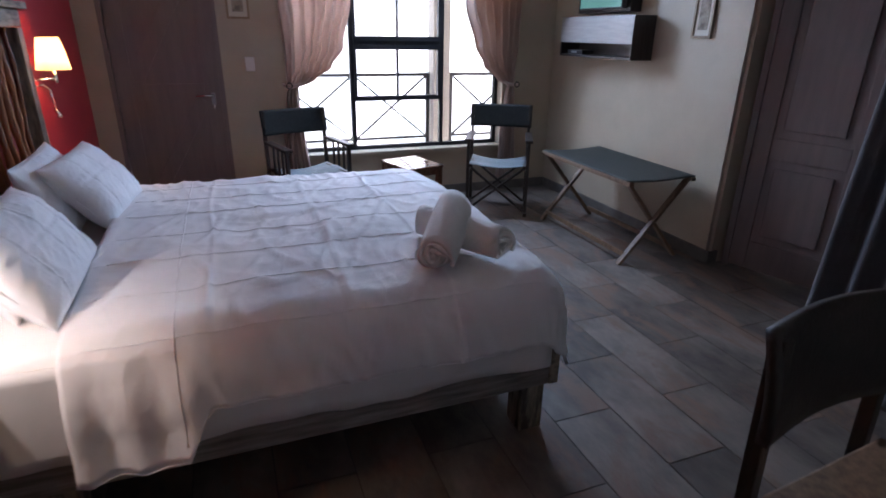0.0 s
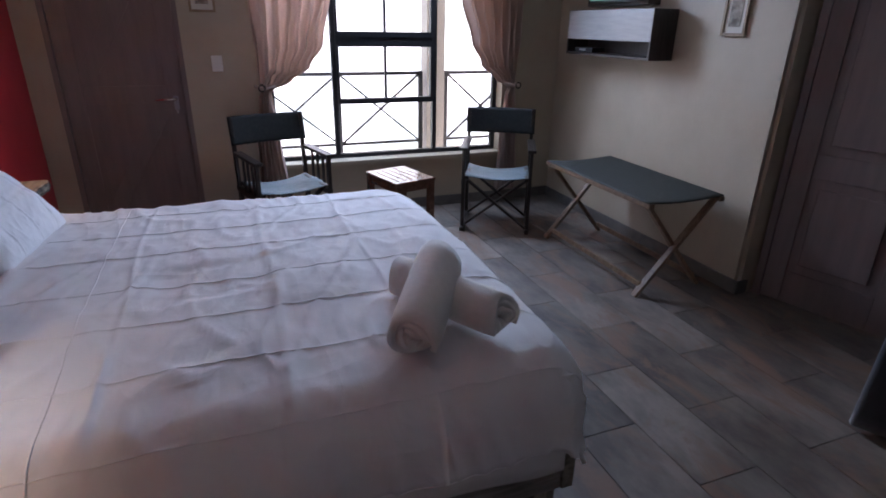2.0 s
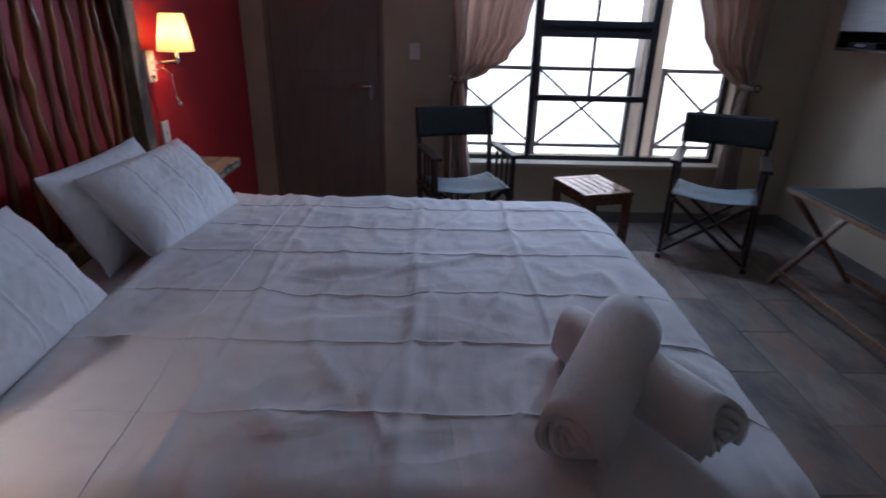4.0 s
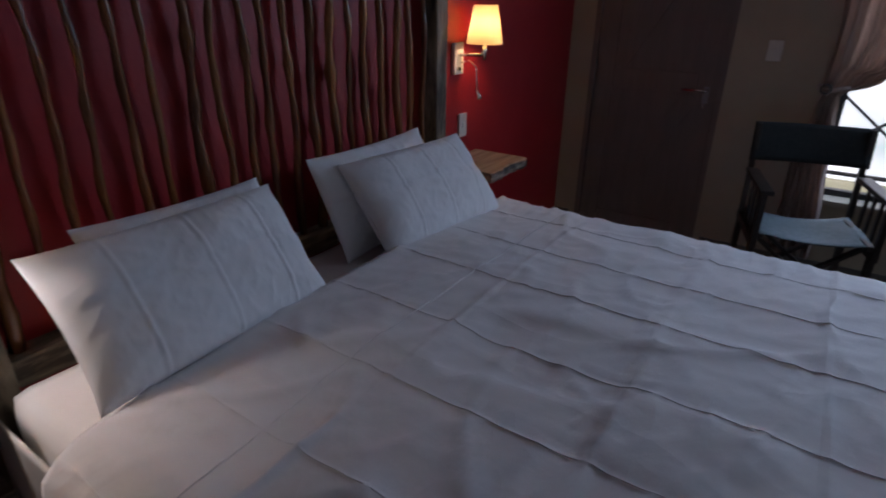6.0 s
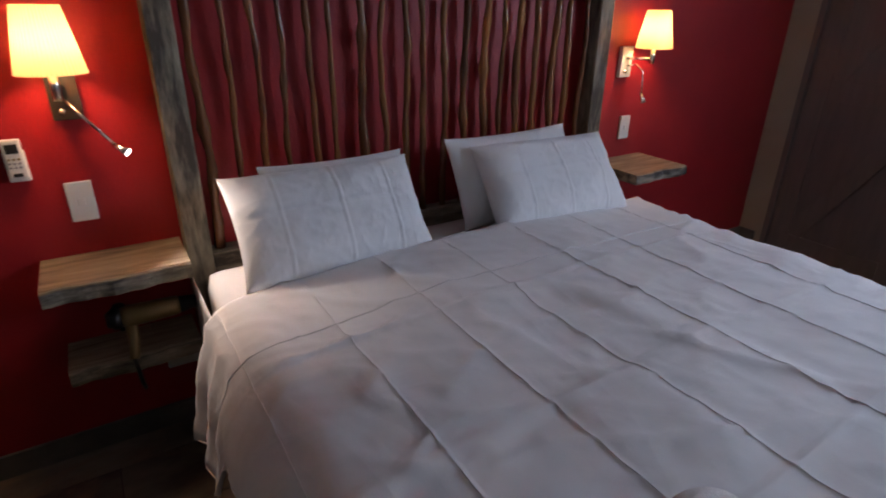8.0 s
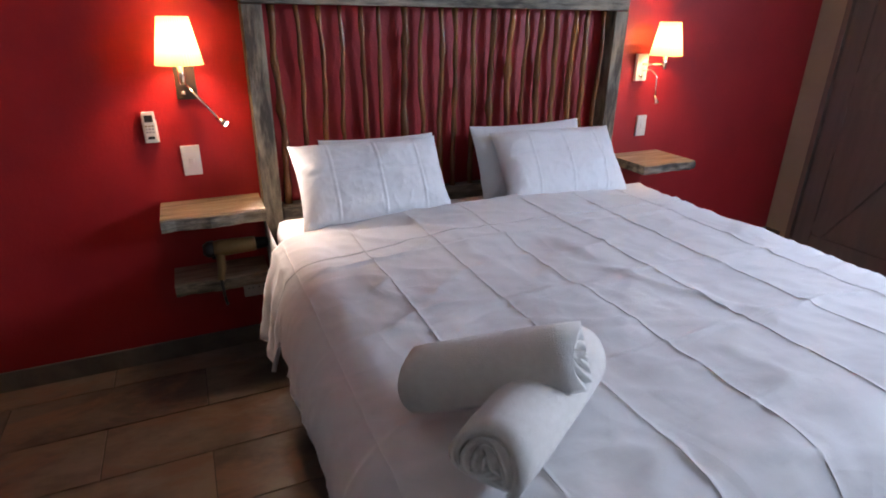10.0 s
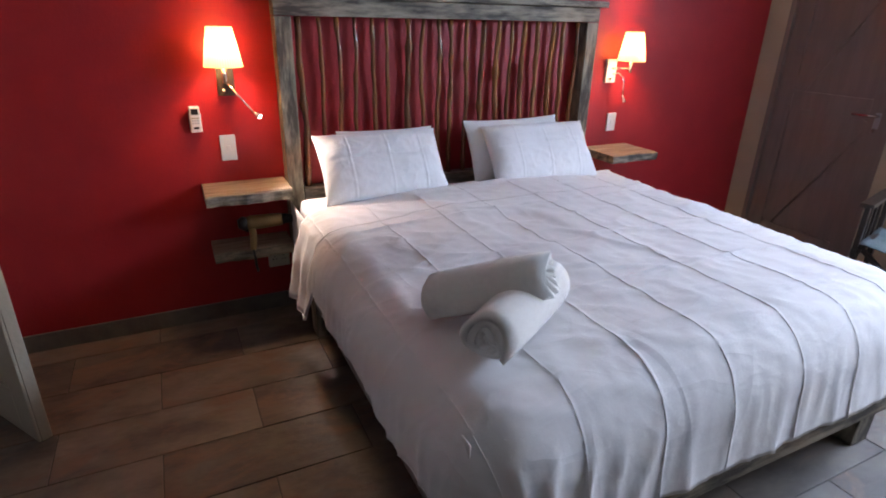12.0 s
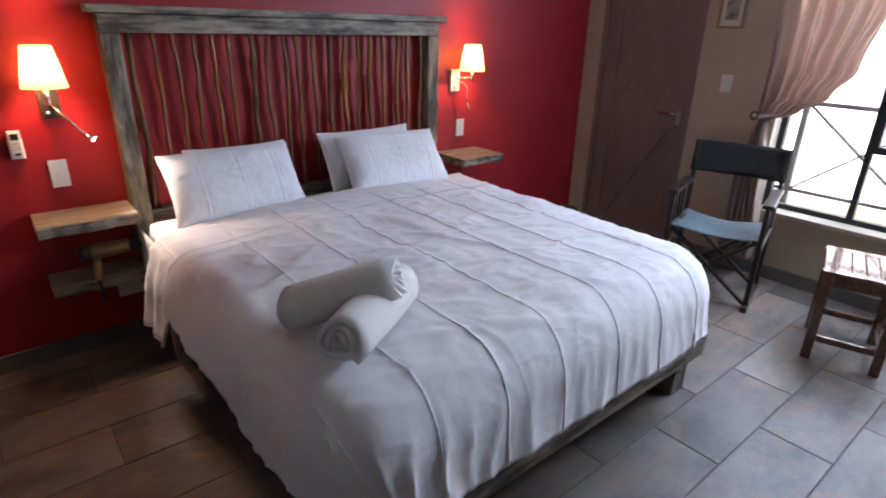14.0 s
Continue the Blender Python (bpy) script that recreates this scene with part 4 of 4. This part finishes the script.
def media_box():
    s = thing("media_shelf", "wall-mounted media box with a grey front and open lower bay", "shelf")
    y0, y1, x0, x1, z0, z1 = 3.72, 4.66, 3.045, EX - 0.002, 1.272, 1.578
    zm = 1.394
    part("bottom_panel", box(x0, x1, y0 + 0.016, y1 - 0.016, z0, z0 + 0.016), M_BOXDARK, s)
    part("top_panel", box(x0, x1, y0 + 0.016, y1 - 0.016, z1 - 0.016, z1), M_BOXDARK, s)
    part("side_panel", box(x0, x1, y0, y0 + 0.016, z0, z1), M_BOXDARK, s)
    part("side_panel", box(x0, x1, y1 - 0.016, y1, z0, z1), M_BOXDARK, s)
    part("shelf", box(x0 + 0.02, x1, y0 + 0.016, y1 - 0.016, zm - 0.016, zm), M_BOXDARK, s)
    part("back_panel", box(x1 - 0.008, x1, y0 + 0.016, y1 - 0.016, z0 + 0.016, zm - 0.016), M_BOXDARK, s)
    part("front_flap", box(x0 - 0.004, x0 + 0.012, y0 + 0.002, y1 - 0.002, zm - 0.012, z1 - 0.002, 0.002), M_BOXGREY, s, "grey laminate flap")
    d = thing("decoder", "small black decoder box in the open bay", "decoder")
    part("case", box(x0 + 0.05, x0 + 0.16, 4.40, 4.62, z0 + 0.017, z0 + 0.05, 0.003), M_BLACKPLASTIC, d)
    part("display", box(x0 + 0.0485, x0 + 0.05, 4.48, 4.56, z0 + 0.026, z0 + 0.042), M_GREYPLASTIC, d)
    part("cable", tube([(x0 + 0.16, 4.50, z0 + 0.03), (x0 + 0.175, 4.43, z0 + 0.05), (x0 + 0.182, 4.36, z0 + 0.08), (x0 + 0.185, 4.34, z0 + 0.10)], 0.003, 6), M_BLACKPLASTIC, d)
    t = thing("television", "flat black television on a dark wall panel, switched on", "television")
    part("wall_panel", box(EX - 0.10, EX - 0.002, 3.90, 4.57, 1.605, 2.15, 0.004), M_BOXDARK, t)
    part("casing", box(EX - 0.17, EX - 0.13, 3.91, 4.45, 1.625, 2.05, 0.006), M_BLACKPLASTIC, t)
    part("screen", box(EX - 0.1725, EX - 0.1705, 3.92, 4.44, 1.637, 2.04), M_TVSCREEN, t, "glowing green-blue screen")
    part("bracket", box(EX - 0.13, EX - 0.10, 4.12, 4.27, 1.78, 1.95), M_BLACKPLASTIC, t)


media_box()


def picture(m, label, w=0.155, h=0.30):
    p = thing("picture", label, "picture", m, "framed pictures")
    bm = box(-w / 2, -w / 2 + 0.016, -0.02, -0.002, 0, h, 0.002)
    add_box(bm, w / 2 - 0.016, w / 2, -0.02, -0.002, 0, h, 0.002)
    add_box(bm, -w / 2 + 0.016, w / 2 - 0.016, -0.02, -0.002, 0, 0.016, 0.002)
    add_box(bm, -w / 2 + 0.016, w / 2 - 0.016, -0.02, -0.002, h - 0.016, h, 0.002)
    part("frame", bm, M_FRAME, p)
    part("mount", box(-w / 2 + 0.014, w / 2 - 0.014, -0.010, -0.004, 0.014, h - 0.014), M_MOUNT, p)
    part("print", box(-w / 2 + 0.042, w / 2 - 0.042, -0.0125, -0.0105, 0.05, h - 0.05), M_SKETCH, p, "small faded brown print")


picture(pose(0.455, WY, 1.515), "small framed brown print on the cream wall beside the door", 0.165)
picture(pose(EX, 3.27, 1.43, 0, 0, -90), "small framed brown print on the cream wall", 0.165)


def curtain(name, label, spans, y):
    """A gathered panel; spans: height, left and right edge."""
    zs = [s[0] for s in spans]
    def edges(z):
        for (za, a0, a1), (zb, b0, b1) in zip(spans, spans[1:]):
            if zb <= z <= za:
                f = (za - z) / (za - zb)
                f = f * f * (3 - 2 * f)
                return a0 + (b0 - a0) * f, a1 + (b1 - a1) * f
        return spans[-1][1:]
    def f(u, v):
        z = zs[0] + (zs[-1] - zs[0]) * v
        a, b = edges(z)
        wdt = b - a
        amp = 0.018 + 0.02 * min(1.0, wdt / 0.5)
        uu = u + 0.025 * math.sin(v * 7 + u * 5)
        return (a + wdt * u + 0.004 * math.sin(v * 30 + u * 20), y + amp * math.sin(uu * 2 * math.pi * 6.5) + 0.012 * math.sin(uu * 29 + v * 4), z - 0.02 * math.sin(u * 3.0) * (1 if wdt > 0.3 else 0))
    c = thing(name, label, "curtain", None, "window curtains")
    part("panel", thicken(grid_mesh(110, 90, f), 0.002), M_CURTAIN, c, "", True)
    return c


c = curtain("curtain", "pink-beige taffeta curtain gathered back beside the window", [(2.30, 0.72, 1.44), (1.66, 0.745, 1.30), (1.33, 0.755, 1.225), (1.17, 0.76, 1.13), (1.065, 0.765, 0.99), (1.00, 0.765, 0.84), (0.93, 0.745, 0.845), (0.70, 0.71, 0.88), (0.12, 0.70, 0.92)], WY - 0.075)
part("tieback", tube([(0.745, WY - 0.01, 1.03), (0.745, WY - 0.12, 1.03), (0.80, WY - 0.145, 1.025), (0.865, WY - 0.12, 1.04), (0.87, WY - 0.02, 1.05)], 0.012, 8), M_CURTAIN, c, "", True)
part("tie_ring", tube([(0.775 + 0.022 * math.cos(a), WY - 0.155, 1.03 + 0.022 * math.sin(a)) for a in [k * math.pi / 7 for k in range(15)]], 0.006, 8), M_BLACKWOOD, c, "", True)
c = curtain("curtain", "pink-beige taffeta curtain gathered back beside the window", [(2.30, 2.18, 2.83), (1.70, 2.31, 2.82), (1.34, 2.40, 2.81), (1.17, 2.49, 2.80), (1.055, 2.62, 2.80), (0.99, 2.735, 2.80), (0.92, 2.71, 2.81), (0.70, 2.68, 2.83), (0.12, 2.66, 2.85)], WY - 0.075)
part("tieback", tube([(2.82, WY - 0.01, 1.01), (2.82, WY - 0.12, 1.01), (2.76, WY - 0.145, 1.005), (2.705, WY - 0.12, 1.02), (2.70, WY - 0.02, 1.03)], 0.012, 8), M_CURTAIN, c, "", True)
part("tie_ring", tube([(2.79 + 0.022 * math.cos(a), WY - 0.155, 1.01 + 0.022 * math.sin(a)) for a in [k * math.pi / 7 for k in range(15)]], 0.006, 8), M_BLACKWOOD, c, "", True)
r = thing("curtain_rail", "dark curtain pole above the window", "curtain rail")
part("pole", tube([(0.6, WY - 0.075, 2.31), (2.95, WY - 0.075, 2.31)], 0.012, 10), M_BLACKWOOD, r)
for x in (0.66, 2.89):
    part("bracket", box(x - 0.01, x + 0.01, WY - 0.085, WY, 2.29, 2.31), M_BLACKWOOD, r)


def wardrobe():
    w = thing("wardrobe", "open wenge hanging wardrobe standing against the wall", "wardrobe")
    x0, x1, y0, y1 = 2.80, 3.655, 0.80, 1.73
    for y in (y0, y1 - 0.02):
        part("side_panel", box(x0, x1, y, y + 0.02, 0, 2.05, 0.002), M_BOXDARK, w)
    part("top_panel", box(x0, x1, y0 + 0.021, y1 - 0.021, 2.03, 2.05, 0.002), M_BOXDARK, w)
    part("back_panel", box(x1 - 0.012, x1, y0 + 0.021, y1 - 0.021, 0, 2.029), M_BOXDARK, w)
    part("shelf", box(x0 + 0.03, x1 - 0.013, y0 + 0.021, y1 - 0.021, 1.70, 1.72, 0.002), M_BOXDARK, w)
    part("plinth", box(x0 + 0.02, x1 - 0.013, y0 + 0.021, y1 - 0.021, 0, 0.06), M_BOXDARK, w)
    c = thing("wardrobe_curtain", "heavy dark grey curtain drawn round the wardrobe", "curtain")

    def cloth(u, v):
        # along the front, round the corner and along the side
        run = (y1 - y0) + 0.55
        q = u * run
        flare = 0.02 + 0.075 * v
        fold = (0.010 + 0.012 * v) * math.sin(q * 42 + 1.5 * math.sin(q * 9)) + 0.005 * math.sin(q * 97 + v)
        k = (y1 - y0) - q
        if k > 0:
            x, y = x0 - flare - fold, y1 + flare - k * (1 + flare / (y1 - y0))
        else:
            x, y = x0 - flare - k, y1 + flare + fold
        return (x, y, 2.07 - 2.04 * v)

    part("panel", thicken(grid_mesh(150, 30, cloth), 0.003), M_DRAPE, c, "", True)
    part("rail", tube([(x0 - 0.02, y0, 2.065), (x0 - 0.02, y1 + 0.02, 2.065), (x0 + 0.5, y1 + 0.02, 2.065)], 0.008, 8), M_STEEL, c)


wardrobe()


# ---- porch and outdoors ----
tagged(part("ground", grid_mesh(24, 24, lambda u, v: ((u - 0.5) * 1600, 5.3 + v * 1200, -0.35)), M_GROUND), "pale dry grass stretching away from the porch", "ground", kind="structure")
tagged(part("porch_floor", box(-3.0, 6.5, WY + 0.22, 7.0, -0.34, -0.03), M_PATIO), "pale concrete porch floor outside the window", "porch", kind="structure")


def porch_rail():
    r = thing("porch_railing", "grey metal porch railing with crossed bars", "railing")
    y = 6.0
    for x in (-0.92, -0.11, 0.70, 1.505, 2.30, 2.56, 3.33, 4.12):
        part("post", box(x - 0.02, x + 0.02, y - 0.02, y + 0.02, -0.03, 1.05, 0.003), M_RAIL, r)
    for a, b in ((-0.92, -0.11), (-0.11, 0.70), (0.70, 1.505), (1.505, 2.30), (2.56, 3.33), (3.33, 4.12)):
        part("top_bar", box(a + 0.02, b - 0.02, y - 0.018, y + 0.018, 1.015, 1.045), M_RAIL, r)
        part("bottom_bar", box(a + 0.02, b - 0.02, y - 0.012, y + 0.012, 0.375, 0.40), M_RAIL, r)
        part("cross_bar", beam((a + 0.025, y - 0.007, 0.40), (b - 0.025, y - 0.007, 1.015), 0.016, 0.034, 0, (0, 1, 0)), M_RAIL, r)
        part("cross_bar", beam((a + 0.025, y + 0.007, 1.015), (b - 0.025, y + 0.007, 0.40), 0.016, 0.034, 0, (0, 1, 0)), M_RAIL, r)


M_RAIL = mat("grey_metal_paint", (0.055, 0.055, 0.06), 0.5, 0, (0.08, 0.08, 0.085), 12)
porch_rail()
p = tagged(part("porch_pillar", box(2.34, 2.52, 5.92, 6.10, -0.03, 2.6, 0.006), M_PLASTER), "pale plastered porch pillar", "pillar")


# added board: outdoor glare put in as mottled emission, also brightens the window
m = bpy.data.materials.new("glare_board")
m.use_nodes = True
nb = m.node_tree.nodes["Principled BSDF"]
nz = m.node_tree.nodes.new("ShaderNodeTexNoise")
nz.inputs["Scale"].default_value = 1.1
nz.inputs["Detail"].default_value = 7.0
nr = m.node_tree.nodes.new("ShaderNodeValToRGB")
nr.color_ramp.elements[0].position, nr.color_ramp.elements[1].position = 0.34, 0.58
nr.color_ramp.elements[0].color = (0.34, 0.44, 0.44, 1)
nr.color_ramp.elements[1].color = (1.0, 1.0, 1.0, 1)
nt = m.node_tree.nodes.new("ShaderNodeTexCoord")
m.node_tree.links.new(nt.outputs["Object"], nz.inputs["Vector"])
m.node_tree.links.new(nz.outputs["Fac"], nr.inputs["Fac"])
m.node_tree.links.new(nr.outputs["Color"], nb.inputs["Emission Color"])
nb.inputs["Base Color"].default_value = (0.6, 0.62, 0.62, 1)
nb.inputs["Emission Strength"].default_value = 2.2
tagged(part("backdrop", box(-14, 20, 9.0, 9.1, -0.35, 4.5), m), "pale mottled glowing board standing in for the bright outdoors beyond the porch", "backdrop", kind="structure")


# ---- floor tiles ----
def tiles():
    tw, tl, gap = 0.267, 0.685, 0.004
    bm = box(gap / 2, tw - gap / 2, gap / 2, tl - gap / 2, -0.008, 0.0, 0.0018)
    me = bpy.data.meshes.new("tile")
    bm.to_mesh(me)
    bm.free()
    me.materials.append(M_TILE)
    c0 = math.floor((RX - 1.371) / tw)
    for c in range(c0, c0 + 18):
        x = 1.371 + c * tw
        off = 3.155 + (0.3425 if c % 2 else 0.0)
        r0 = math.floor((SY - off) / tl)
        for k in range(r0, r0 + 10):
            y = off + k * tl
            if x > 3.65 or y > WY - 0.01 or y < SY - 0.62:
                continue
            t = new("tile", me)
            t.parent = floor
            t.location = (x, y, 0)


tiles()
